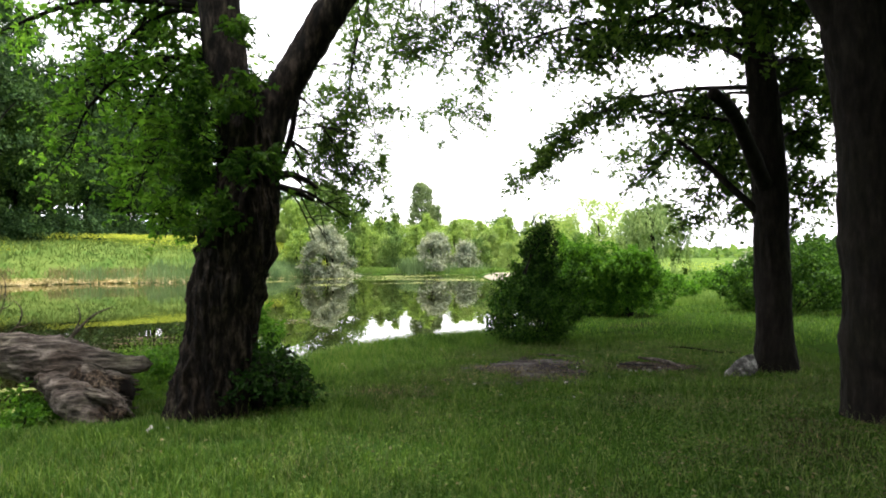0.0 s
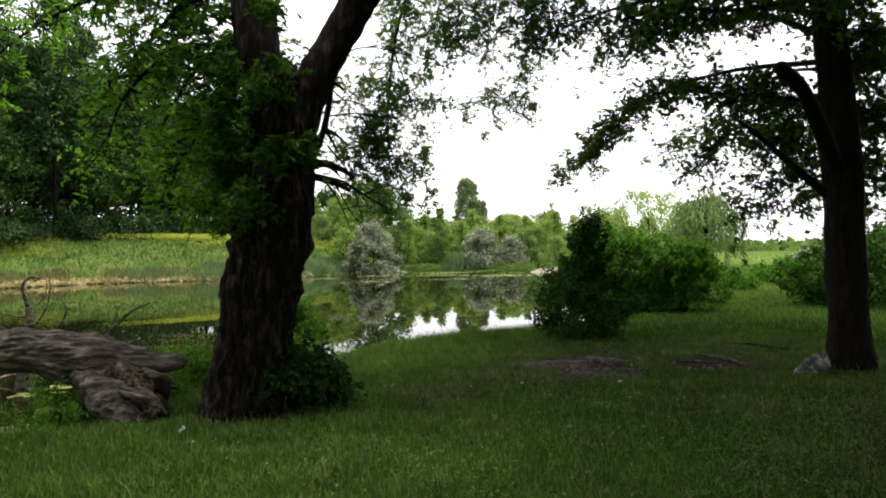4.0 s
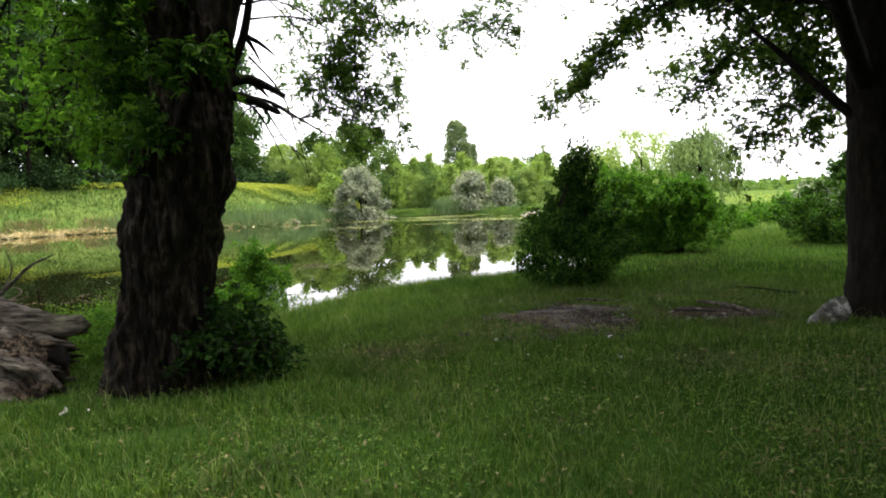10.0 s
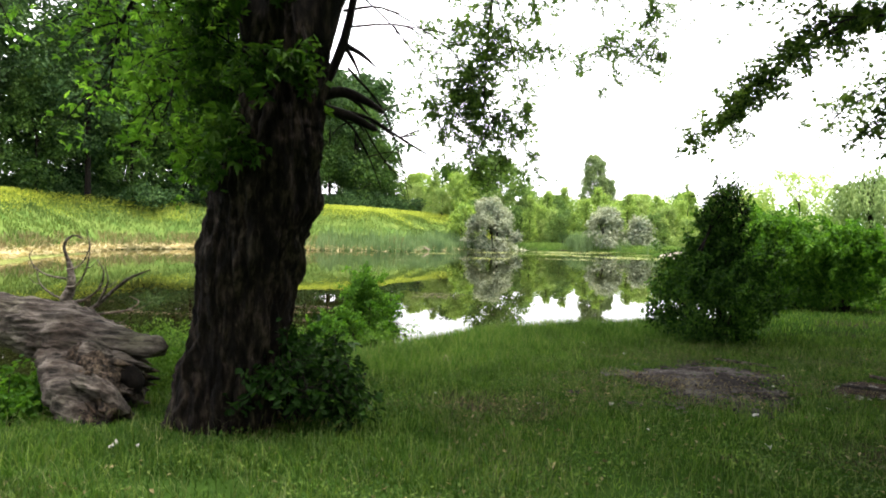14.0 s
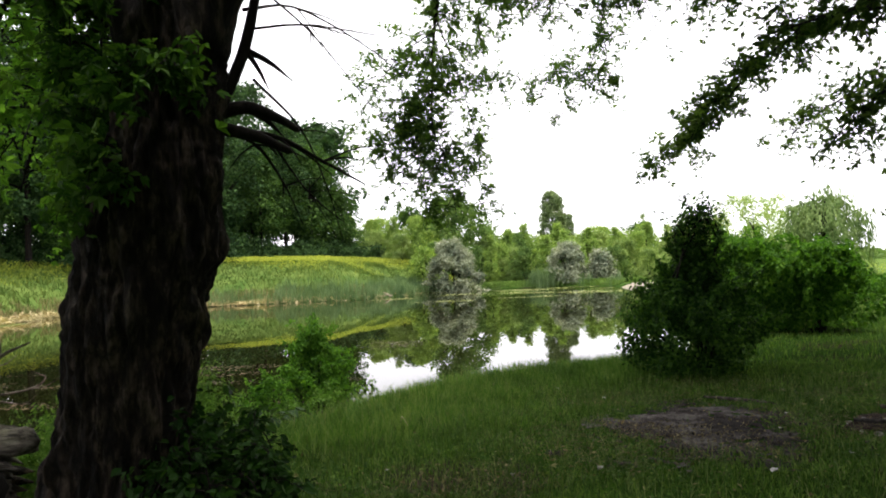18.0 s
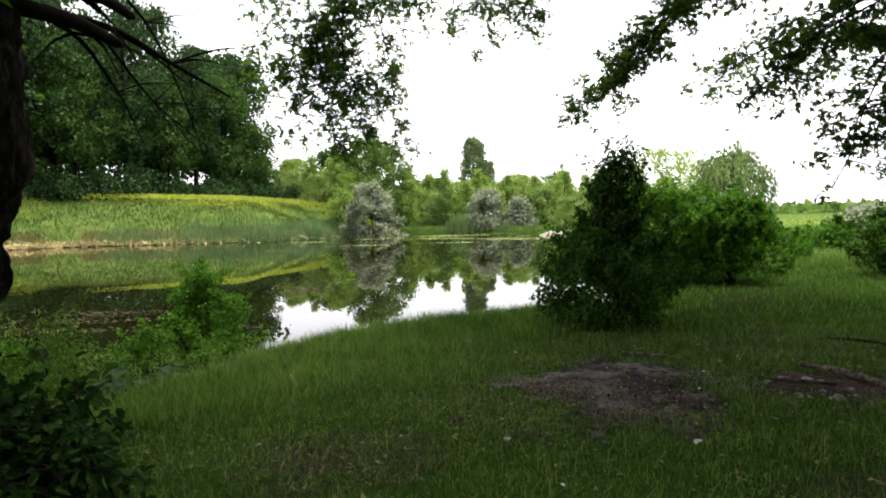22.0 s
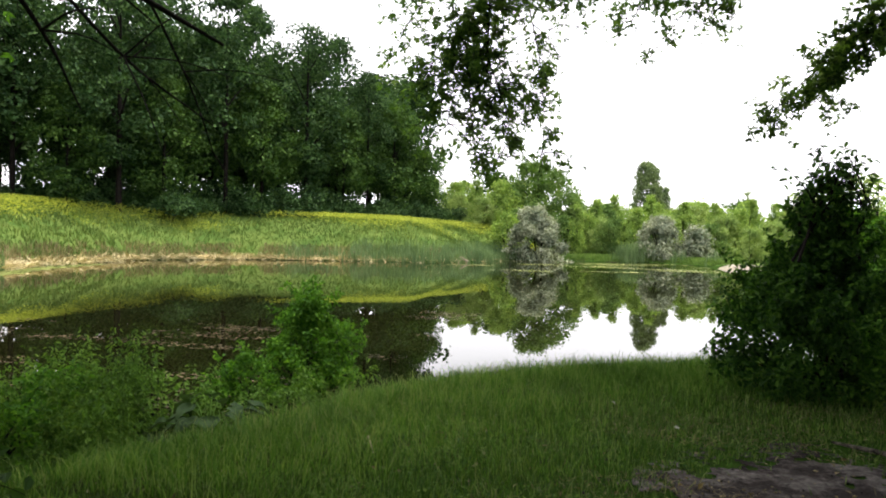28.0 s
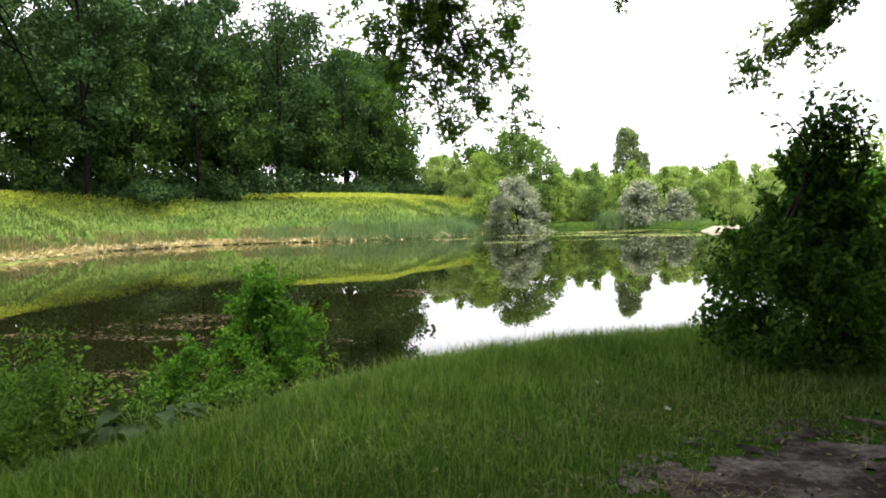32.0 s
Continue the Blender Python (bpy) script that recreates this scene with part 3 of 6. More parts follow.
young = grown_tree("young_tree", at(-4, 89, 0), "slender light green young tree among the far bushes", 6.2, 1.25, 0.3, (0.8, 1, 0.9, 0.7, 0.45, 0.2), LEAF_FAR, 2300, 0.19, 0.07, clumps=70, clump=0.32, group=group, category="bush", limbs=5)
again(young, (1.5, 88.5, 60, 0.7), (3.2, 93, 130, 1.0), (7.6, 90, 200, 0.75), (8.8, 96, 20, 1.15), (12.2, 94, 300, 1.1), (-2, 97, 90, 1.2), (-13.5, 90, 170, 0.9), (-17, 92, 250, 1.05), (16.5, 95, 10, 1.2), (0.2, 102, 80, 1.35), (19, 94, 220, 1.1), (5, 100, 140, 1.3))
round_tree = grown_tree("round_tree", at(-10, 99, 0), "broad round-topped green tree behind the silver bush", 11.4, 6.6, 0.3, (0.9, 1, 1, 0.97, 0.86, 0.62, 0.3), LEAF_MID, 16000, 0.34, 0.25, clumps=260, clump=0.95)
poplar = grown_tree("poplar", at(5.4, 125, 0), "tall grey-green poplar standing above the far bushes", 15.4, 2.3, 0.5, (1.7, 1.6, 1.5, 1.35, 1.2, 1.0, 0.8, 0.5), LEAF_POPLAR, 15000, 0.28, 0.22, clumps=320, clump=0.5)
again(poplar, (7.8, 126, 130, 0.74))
thin = grown_tree("slender_poplar", at(27, 160, 0), "thin grey poplar far beyond the bushes", 12.5, 0.9, 3.0, (0.6, 1, 1, 0.9, 0.6), LEAF_POPLAR, 900, 0.42, 0.14, clumps=18, clump=0.7)
far_oak = grown_tree("distant_tree", at(20, 128, 0), "dark round distant tree beyond the bushes", 9.0, 4.0, 1.0, ROUND, LEAF_WOOD_LIGHT, 2600, 0.45, 0.2, clumps=40, clump=1.2, group="distant trees")
again(far_oak, (-6, 132, 60, 0.9), (34, 130, 150, 0.9), (-20, 125, 230, 1.1))
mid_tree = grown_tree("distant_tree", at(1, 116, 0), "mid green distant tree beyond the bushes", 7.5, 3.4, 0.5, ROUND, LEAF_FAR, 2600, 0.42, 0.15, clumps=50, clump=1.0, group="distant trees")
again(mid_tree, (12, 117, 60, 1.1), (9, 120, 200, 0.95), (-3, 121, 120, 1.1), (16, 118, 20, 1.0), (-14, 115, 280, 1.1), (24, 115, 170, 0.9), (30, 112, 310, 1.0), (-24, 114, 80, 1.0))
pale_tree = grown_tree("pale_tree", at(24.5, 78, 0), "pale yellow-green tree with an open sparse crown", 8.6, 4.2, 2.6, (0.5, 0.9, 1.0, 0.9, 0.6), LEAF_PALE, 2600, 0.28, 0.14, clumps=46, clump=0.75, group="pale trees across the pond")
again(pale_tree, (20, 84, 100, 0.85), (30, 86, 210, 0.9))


def willow(name, place, label, height, wide):
    """A weeping willow: curtains of hanging leafy twigs."""
    ob = thing(name, place, label, "tree")
    wood = [tube([(0, 0, -0.3, 0.34), (0.1, 0, height * 0.3, 0.26), (0, 0.2, height * 0.6, 0.16), (0.2, 0, height * 0.92, 0.05)], 12, 8, 0.2, 3)]
    tips, faces = [], []
    for k in range(260):
        a, s = rng.random() * 6.28, rng.random() ** 0.5
        r = wide * s
        z = height * (0.98 - 0.34 * s**2 + 0.06 * rng.normal())
        length = height * (0.25 + 0.5 * rng.random()) * (0.5 + 0.5 * s)
        n = int(26 * (0.6 + length / height))
        u = rng.random(n)
        p = np.stack([r * np.cos(a) + 0.14 * rng.normal(size=n), r * np.sin(a) + 0.14 * rng.normal(size=n), np.maximum(z - u * length, 0.3)], 1)
        tips.append(p)
        faces.append(np.stack([np.cos(a) + 0.6 * rng.normal(size=n), np.sin(a) + 0.6 * rng.normal(size=n), 0.5 + 0 * u], 1))
        if k % 18 == 0:
            wood.append(tube([(0.1, 0, height * 0.45, 0.1), (r * 0.5 * np.cos(a), r * 0.5 * np.sin(a), z * 0.9, 0.06), (r * np.cos(a), r * np.sin(a), z, 0.02)], 6, 5))
    mesh("trunk", *wood[0], mat=BARK_DARK, parent=ob)
    for limb in wood[1:]:
        mesh("limb", *limb, mat=BARK_DARK, parent=ob)
    p, f = np.concatenate(tips), np.concatenate(faces)
    down = np.tile([0.05, 0.0, -1.0], (len(p), 1)) + rng.normal(size=(len(p), 3)) * 0.2
    mesh("crown", *leaf_mesh(p, f, 0.42 * (0.7 + 0.6 * rng.random(len(p))), 0.3, tip=down), mat=LEAF_WILLOW, parent=ob, smooth=False)
    return ob


willow("weeping_willow", at(24, 60), "light green weeping willow with hanging twigs", 7.2, 3.3)


def silver_bush(place, label, height, wide, count):
    return grown_tree("silver_bush", place, label, height, wide, 0.0, (1.1, 1.1, 1, 0.9, 0.78, 0.58, 0.35), LEAF_SILVER, count, 0.26, 0.09, clumps=110, clump=0.55, lean=-0.1, group="silver-leaved bushes by the water", category="bush", stems=4, limbs=10)


silver_bush(at(-7.7, 80.5), "tall silver-grey leaved bush at the far water's edge", 6.6, 3.1, 12000)
silver_bush(at(5.6, 86), "silver-grey leaved bush on the far bank", 4.8, 2.5, 6500)
silver_bush(at(9.6, 86), "small silver-grey leaved bush on the far bank", 3.7, 1.6, 3200)
beside = grown_tree("green_bush", at(-11.6, 82.5), "dark green bush beside the silver bush", 4.6, 1.9, 0.2, ROUND, LEAF_FAR, 1600, 0.3, 0.07, clumps=30, clump=0.7, category="bush", stems=3, limbs=4)
silver_bush(at(23.3, 40), "silver-grey bush beyond the clearing", 2.1, 2.4, 3200)

# Unseen trees behind and beside the path, added to hold back skylight.
behind = [(-9, -6), (-4, -9), (2, -8), (8, -7), (13, -3), (17, 3), (-14, -4), (18, 9), (-1, -15), (7, -14), (-9, -14), (14, -11), (22, 0), (-18, -9)]
for n, (x, y) in enumerate(behind):
    copy_thing(inner, at(x, y, n * 77, 0.75 + 0.02 * n, 0.1))

# Woods far off, round the whole view.
n = 36000
a = rng.random(n) * 2 * np.pi
r = 230 + 160 * rng.random(n)
x, y = r * np.sin(a), r * np.cos(a) + 40
h = (3 + 6 * fbm(np.c_[x, y, 0 * x], 0.03, 111, 3)) * np.where(y > 0, np.interp(x / np.maximum(y, 1), [0.32, 0.45, 0.9, 1.1], [1, 0.25, 0.25, 1]), 1)
p = np.stack([x, y, land(x, y) + h * rng.random(n) ** 0.6], 1)
tagged(mesh("distant_woods", *leaf_mesh(p, rng.normal(size=p.shape) + [0, 0, 0.5], 2.6 + 1.8 * rng.random(n), 0.9), mat=LEAF_MID, smooth=False), "low line of distant hazy green woods", "woods", kind="stuff")
# The sandy bank at the head of the pond.
m, nodes, links, b = material("sand", 0.95, 0.15)
n1 = noise_node(nodes, links, 3.0, 5.0, 0.7)
links.new(ramp(nodes, links, n1.outputs["Fac"], [(0.35, (0.11, 0.1, 0.07)), (0.6, (0.24, 0.22, 0.165)), (0.8, (0.38, 0.35, 0.28))]).outputs[0], b.inputs["Base Color"])
SAND = m
sx, sy = np.meshgrid(np.linspace(7.5, 16, 40), np.linspace(60, 76, 48))
sz = land(sx, sy) + 0.06 + 0.25 * (fbm(np.stack([sx, sy, 0 * sx], -1).reshape(-1, 3), 0.5, 121).reshape(sx.shape) - 0.42) - 0.3 * smooth(0.6, 1.0, np.hypot((sx - 11.5) / 4.2, (sy - 68) / 7.5))
q = ((np.arange(47)[:, None] * 40 + np.arange(39)[None])[..., None] + [0, 1, 41, 40]).reshape(-1, 4)
tagged(mesh("sandy_bank", np.stack([sx, sy, sz], -1).reshape(-1, 3), q, mat=SAND), "low bare bank of pale sand at the head of the pond", "sand bank")


# ---- leafy sprays: twigs with leaves along them ----
def spray(ob, name, stems, leaf, count, size, spread=0.35, wide=0.55, bark=None, twigs=6, droop=0.5, full=False, label="", thick=0.5, lobes=0.0):
    """Leafy branches: stems are rows of x, y, z, radius; each becomes a branch whose forked twigs carry bunches of leaves. lobes: the angle between the lobes of each leaf."""
    share = count / sum(len(s) for s in stems)
    for n, s in enumerate(stems):
        branch = mesh(name, *tube(s, 6 + 3 * len(s), 6, 0.12, n), mat=bark or BARK_DARK, parent=ob)
        pts, way = [], []
        line = spline(s, 60)
        number = max(3, twigs * len(s) // 2)
        for k in range(number):
            i = int(60 * (1 - thick * rng.random() ** 0.8)) - 1
            base = line[max(i, 4), :3]
            d = unit(rng.normal(size=3) * [1, 1, 0.5] + [0, 0, 0.1 - droop * 0.4])
            length = spread * (0.5 + rng.random())
            mid, end = base + d * length * 0.5, base + d * length + [0, 0, -droop * length * 0.5]
            thin = 0.02 * min(spread, 0.6)
            wood = [tube([(*base, thin), (*mid, thin * 0.66), (*end, 0.003)], 5, 4, cap=False)]
            ends, ways = [end, mid + (end - mid) * 0.5], [end - mid, end - mid]
            for start in (base + (mid - base) * 0.6, mid, mid + (end - mid) * 0.55):
                e = unit(unit(end - base) * 0.5 + rng.normal(size=3) * 0.6 + [0, 0, -droop * 0.3])
                stop = start + e * length * (0.35 + 0.35 * rng.random())
                wood.append(tube([(*start, thin * 0.5), (*((start + stop) / 2 + [0, 0, 0.01]), thin * 0.35), (*stop, 0.002)], 4, 4, cap=False))
                ends.append(stop)
                ways.append(e)
            mesh("twig", *merge(wood), mat=bark or BARK_DARK, parent=branch)
            m_ = max(4, int(share * len(s) / number))
            pick = rng.integers(0, len(ends), m_)
            back = rng.random((m_, 1)) ** 1.3
            w = unit(np.array(ways))[pick]
            pts.append(np.array(ends)[pick] - w * length * back * 0.45 + rng.normal(size=(m_, 3)) * size * 0.45)
            way.append(w)
        p, w = np.concatenate(pts), np.concatenate(way)
        tip = unit(w) * 0.5 + rng.normal(size=p.shape) * 0.7 + [0, 0, -droop]
        nrm = rng.normal(size=p.shape) * 0.7 + [0, 0, 0.8]
        length = size * (0.6 + 0.7 * rng.random(len(p)))
        shape = lobed_mesh(p, nrm, length, tip, lobes) if lobes else leaf_mesh(p, nrm, length, wide, tip=tip, full=full)
        mesh("leaves", *shape, mat=leaf, parent=branch, smooth=False, label=label)


# Leaf clumps above the view, put there to keep light off the ground.
def overhead(ob, centres, radii, leaf, count, size):
    p, n = clump_points(centres, radii, count, 0.7)
    mesh("crown", *leaf_mesh(p, n, size * (0.6 + 0.8 * rng.random(count)), 0.7), mat=leaf, parent=ob, smooth=False)


def scatter_clumps(box, count, lo, hi):
    (x0, x1), (y0, y1), (z0, z1) = box
    c = np.stack([x0 + (x1 - x0) * rng.random(count), y0 + (y1 - y0) * rng.random(count), z0 + (z1 - z0) * rng.random(count)], 1)
    return c, lo + (hi - lo) * rng.random(count)


# The leaning maple by the water.
maple = thing("leaning_maple", Matrix.Identity(4), "old leaning maple with furrowed dark bark and leafy shoots", "tree")
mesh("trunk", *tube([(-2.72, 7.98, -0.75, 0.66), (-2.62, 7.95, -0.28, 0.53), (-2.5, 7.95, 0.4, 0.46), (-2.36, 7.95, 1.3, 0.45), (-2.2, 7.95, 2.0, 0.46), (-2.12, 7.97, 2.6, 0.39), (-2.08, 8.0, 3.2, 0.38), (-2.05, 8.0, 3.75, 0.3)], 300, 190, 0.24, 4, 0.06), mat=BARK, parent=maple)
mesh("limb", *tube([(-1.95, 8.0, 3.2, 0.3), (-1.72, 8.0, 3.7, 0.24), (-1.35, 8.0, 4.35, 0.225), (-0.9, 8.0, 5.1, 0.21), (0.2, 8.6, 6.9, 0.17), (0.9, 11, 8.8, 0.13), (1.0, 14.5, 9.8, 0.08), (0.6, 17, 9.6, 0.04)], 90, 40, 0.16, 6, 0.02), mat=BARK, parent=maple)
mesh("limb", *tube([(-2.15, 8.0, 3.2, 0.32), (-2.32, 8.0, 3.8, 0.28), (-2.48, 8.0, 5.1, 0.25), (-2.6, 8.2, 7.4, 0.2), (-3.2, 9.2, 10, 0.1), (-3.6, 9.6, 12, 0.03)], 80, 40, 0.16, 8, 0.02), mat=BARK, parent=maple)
# Broken stubs and dead twigs on its side towards the water.
dead_sets = (
    [(-1.85, 8.1, 2.7, 0.085), (-1.62, 8.2, 2.76, 0.07), (-1.42, 8.3, 2.69, 0.055), (-1.28, 8.35, 2.6, 0.04)],
    [(-1.82, 8.1, 2.6, 0.045), (-1.45, 8.4, 2.56, 0.026), (-1.2, 8.7, 2.41, 0.019), (-0.92, 8.95, 2.24, 0.01)],
    [(-1.8, 8.1, 2.6, 0.07), (-1.55, 8.2, 2.54, 0.055), (-1.33, 8.3, 2.43, 0.04)],
    [(-1.8, 8.1, 2.7, 0.06), (-1.62, 8.2, 3.2, 0.055), (-1.52, 8.3, 3.8, 0.045), (-1.4, 8.4, 4.4, 0.03)],
    [(-1.62, 8.2, 3.5, 0.02), (-1.3, 8.5, 3.6, 0.014), (-0.8, 8.9, 3.35, 0.008), (-0.4, 9.2, 3.0, 0.004)],
    [(-1.58, 8.2, 3.35, 0.018), (-1.2, 8.4, 3.42, 0.012), (-0.7, 8.7, 3.4, 0.006)],
    [(-1.6, 8.3, 3.0, 0.018), (-1.4, 8.8, 2.7, 0.012), (-1.3, 9.2, 2.2, 0.008), (-1.25, 9.4, 1.8, 0.004)],
    [(-1.5, 8.3, 4.1, 0.016), (-1.1, 8.5, 4.3, 0.012), (-0.5, 8.8, 4.25, 0.008), (0.1, 9.0, 4.1, 0.004)],
    [(-1.52, 8.3, 3.7, 0.014), (-1.2, 8.5, 3.4, 0.01), (-0.9, 8.7, 3.0, 0.006), (-0.7, 8.8, 2.7, 0.003)],
    [(-1.85, 8.1, 2.6, 0.03), (-1.6, 8.3, 2.5, 0.02), (-1.45, 8.5, 2.2, 0.012), (-1.35, 8.6, 1.9, 0.005)],
    [(-1.55, 8.4, 2.6, 0.015), (-1.4, 8.9, 2.2, 0.01), (-1.2, 9.3, 1.95, 0.005)],
)
for n, rows in enumerate(dead_sets):
    pieces = [tube([(*row[:3], row[3] * 0.72) for row in rows], 14, 7, 0.2, n)]
    for k in range(1 if n in (0, 2) else 4):
        i = rows[-2] if k % 2 else rows[-3] if len(rows) > 3 else rows[-2]
        d = unit(rng.normal(size=3) * 0.7 + [0.9, 0.6, -0.5]) * (0.25 + 0.35 * rng.random())
        pieces.append(tube([(*i[:3], i[3] * 0.5), (i[0] + d[0] * 0.5, i[1] + d[1] * 0.5, i[2] + d[2] * 0.5 + 0.03, i[3] * 0.35), (i[0] + d[0], i[1] + d[1], i[2] + d[2], 0.002)], 6, 5))
    mesh("dead_branch", *merge(pieces), mat=BARK_DARK, parent=maple, label="bare dead branch")
# Leafy shoots from the trunk.
shoots = []
for k in range(20):
    z = 1.9 + 2.6 * rng.random()
    a = 2.5 + 2.9 * rng.random()
    cx = -2.15 - 0.1 * (z - 3)
    o = np.array([np.cos(a), np.sin(a)])
    shoots.append([(cx + 0.36 * o[0], 7.98 + 0.36 * o[1], z, 0.012), (cx + 0.55 * o[0], 7.98 + 0.55 * o[1], z + 0.12, 0.008), (cx + 0.75 * o[0], 7.98 + 0.75 * o[1], z + 0.06, 0.004)])
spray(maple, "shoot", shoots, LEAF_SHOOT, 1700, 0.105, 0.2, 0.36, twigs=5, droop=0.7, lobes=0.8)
# The low boughs hanging over the bank behind the trunk.
low = [[(-2.5, 8.2, 4.2, 0.05), (-3.1, 8.6, 4.3, 0.035), (-3.7, 8.9, 3.8, 0.02), (-4.1, 9.0, 3.1, 0.008)],
       [(-2.5, 8.2, 3.6, 0.04), (-3.0, 8.3, 3.4, 0.03), (-3.5, 8.5, 2.9, 0.015), (-3.8, 8.6, 2.3, 0.006)],
       [(-2.6, 8.2, 5.0, 0.05), (-3.4, 8.8, 5.2, 0.035), (-4.2, 9.3, 4.7, 0.02), (-4.7, 9.5, 4.0, 0.008)],
       [(-2.5, 8.3, 3.0, 0.03), (-2.95, 8.6, 2.9, 0.02), (-3.3, 8.8, 2.4, 0.012), (-3.4, 8.8, 1.95, 0.005)]]
spray(maple, "low_bough", low, LEAF_MAPLE_LIT, 2500, 0.105, 0.6, 0.5, twigs=14, droop=0.6, thick=0.8, lobes=0.8)
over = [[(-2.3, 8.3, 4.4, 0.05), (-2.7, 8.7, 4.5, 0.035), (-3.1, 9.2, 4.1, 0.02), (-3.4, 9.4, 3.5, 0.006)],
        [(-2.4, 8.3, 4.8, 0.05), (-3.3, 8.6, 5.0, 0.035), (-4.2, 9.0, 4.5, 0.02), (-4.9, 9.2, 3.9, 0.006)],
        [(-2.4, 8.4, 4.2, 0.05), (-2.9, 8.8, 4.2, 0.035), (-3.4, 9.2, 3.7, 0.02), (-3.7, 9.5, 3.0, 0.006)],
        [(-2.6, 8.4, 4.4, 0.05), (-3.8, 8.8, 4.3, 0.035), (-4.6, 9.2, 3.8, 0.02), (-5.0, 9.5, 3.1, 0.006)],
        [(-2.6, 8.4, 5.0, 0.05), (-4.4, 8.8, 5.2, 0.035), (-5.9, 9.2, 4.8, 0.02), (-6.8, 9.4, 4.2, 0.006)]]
spray(maple, "high_bough", over, LEAF_MAPLE_LIT, 2400, 0.105, 0.65, 0.55, twigs=14, droop=0.5, thick=0.75, lobes=0.8)
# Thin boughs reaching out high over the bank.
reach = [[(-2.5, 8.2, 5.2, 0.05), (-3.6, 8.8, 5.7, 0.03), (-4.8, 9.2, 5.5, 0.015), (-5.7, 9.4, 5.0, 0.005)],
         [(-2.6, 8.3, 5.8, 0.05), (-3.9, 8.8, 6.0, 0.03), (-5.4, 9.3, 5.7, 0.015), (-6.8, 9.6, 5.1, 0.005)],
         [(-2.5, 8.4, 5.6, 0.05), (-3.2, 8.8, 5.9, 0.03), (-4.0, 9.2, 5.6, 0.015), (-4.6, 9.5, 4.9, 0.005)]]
spray(maple, "thin_bough", reach, LEAF_MAPLE_LIT, 1400, 0.105, 0.65, 0.5, twigs=12, droop=0.6, thick=0.8, lobes=0.8)
# Long boughs that hang down over the pond.
hang = [[(0.4, 15.5, 9.7, 0.05), (-0.6, 17, 9.0, 0.045), (-1.25, 17.8, 7.4, 0.04), (-1.5, 18.1, 5.6, 0.03), (-1.55, 18.2, 4.2, 0.014)],
        [(-1.3, 17.9, 7.0, 0.02), (-0.9, 18.3, 5.8, 0.014), (-0.6, 18.5, 4.4, 0.01), (-0.5, 18.3, 2.9, 0.005)],
        [(-1.45, 18.0, 6.0, 0.02), (-1.9, 18.2, 5.2, 0.014), (-1.9, 18.4, 4.0, 0.01), (-1.75, 18.5, 2.7, 0.005)],
        [(-1.3, 17.9, 6.8, 0.018), (-2.2, 17.8, 6.2, 0.012), (-2.9, 17.8, 5.2, 0.006)],
        [(-1.5, 18.1, 5.4, 0.018), (-2.3, 18.2, 4.9, 0.012), (-3.0, 18.2, 4.1, 0.006)],
        [(-1.5, 18.1, 5.0, 0.016), (-2.1, 18.3, 4.2, 0.01), (-2.4, 18.3, 3.1, 0.005)],
        [(-1.5, 18.1, 4.6, 0.016), (-1.2, 18.3, 3.7, 0.01), (-1.1, 18.3, 2.7, 0.005)],
        [(-1.2, 17.8, 7.6, 0.018), (-0.5, 18.4, 7.2, 0.012), (-0.3, 18.8, 5.6, 0.006)]]
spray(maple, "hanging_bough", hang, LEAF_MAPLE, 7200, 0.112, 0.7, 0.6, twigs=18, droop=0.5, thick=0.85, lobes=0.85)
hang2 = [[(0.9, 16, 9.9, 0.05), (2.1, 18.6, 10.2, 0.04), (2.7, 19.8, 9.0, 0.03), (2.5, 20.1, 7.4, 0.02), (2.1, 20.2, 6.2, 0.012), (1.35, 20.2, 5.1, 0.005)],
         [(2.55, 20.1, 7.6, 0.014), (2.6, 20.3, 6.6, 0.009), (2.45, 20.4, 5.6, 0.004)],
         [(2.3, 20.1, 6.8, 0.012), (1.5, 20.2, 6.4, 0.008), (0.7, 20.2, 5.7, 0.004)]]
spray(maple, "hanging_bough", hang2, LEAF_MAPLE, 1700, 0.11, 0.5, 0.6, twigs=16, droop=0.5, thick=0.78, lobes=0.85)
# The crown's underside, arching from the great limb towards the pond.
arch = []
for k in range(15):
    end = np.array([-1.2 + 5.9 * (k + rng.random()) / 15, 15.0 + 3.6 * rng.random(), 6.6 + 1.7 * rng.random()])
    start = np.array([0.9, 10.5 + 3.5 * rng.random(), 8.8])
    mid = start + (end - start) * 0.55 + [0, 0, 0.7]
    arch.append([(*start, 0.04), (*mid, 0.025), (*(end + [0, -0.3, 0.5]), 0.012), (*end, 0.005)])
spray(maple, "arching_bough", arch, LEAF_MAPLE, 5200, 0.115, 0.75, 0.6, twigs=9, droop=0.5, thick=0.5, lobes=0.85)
# Unseen crown clumps, placed to shade the bank below the maple.
c, r = scatter_clumps(((-3.5, 1.2), (8, 13), (9.6, 12.5)), 34, 0.7, 1.2)
overhead(maple, c, r, LEAF_MAPLE, 4500, 0.28)

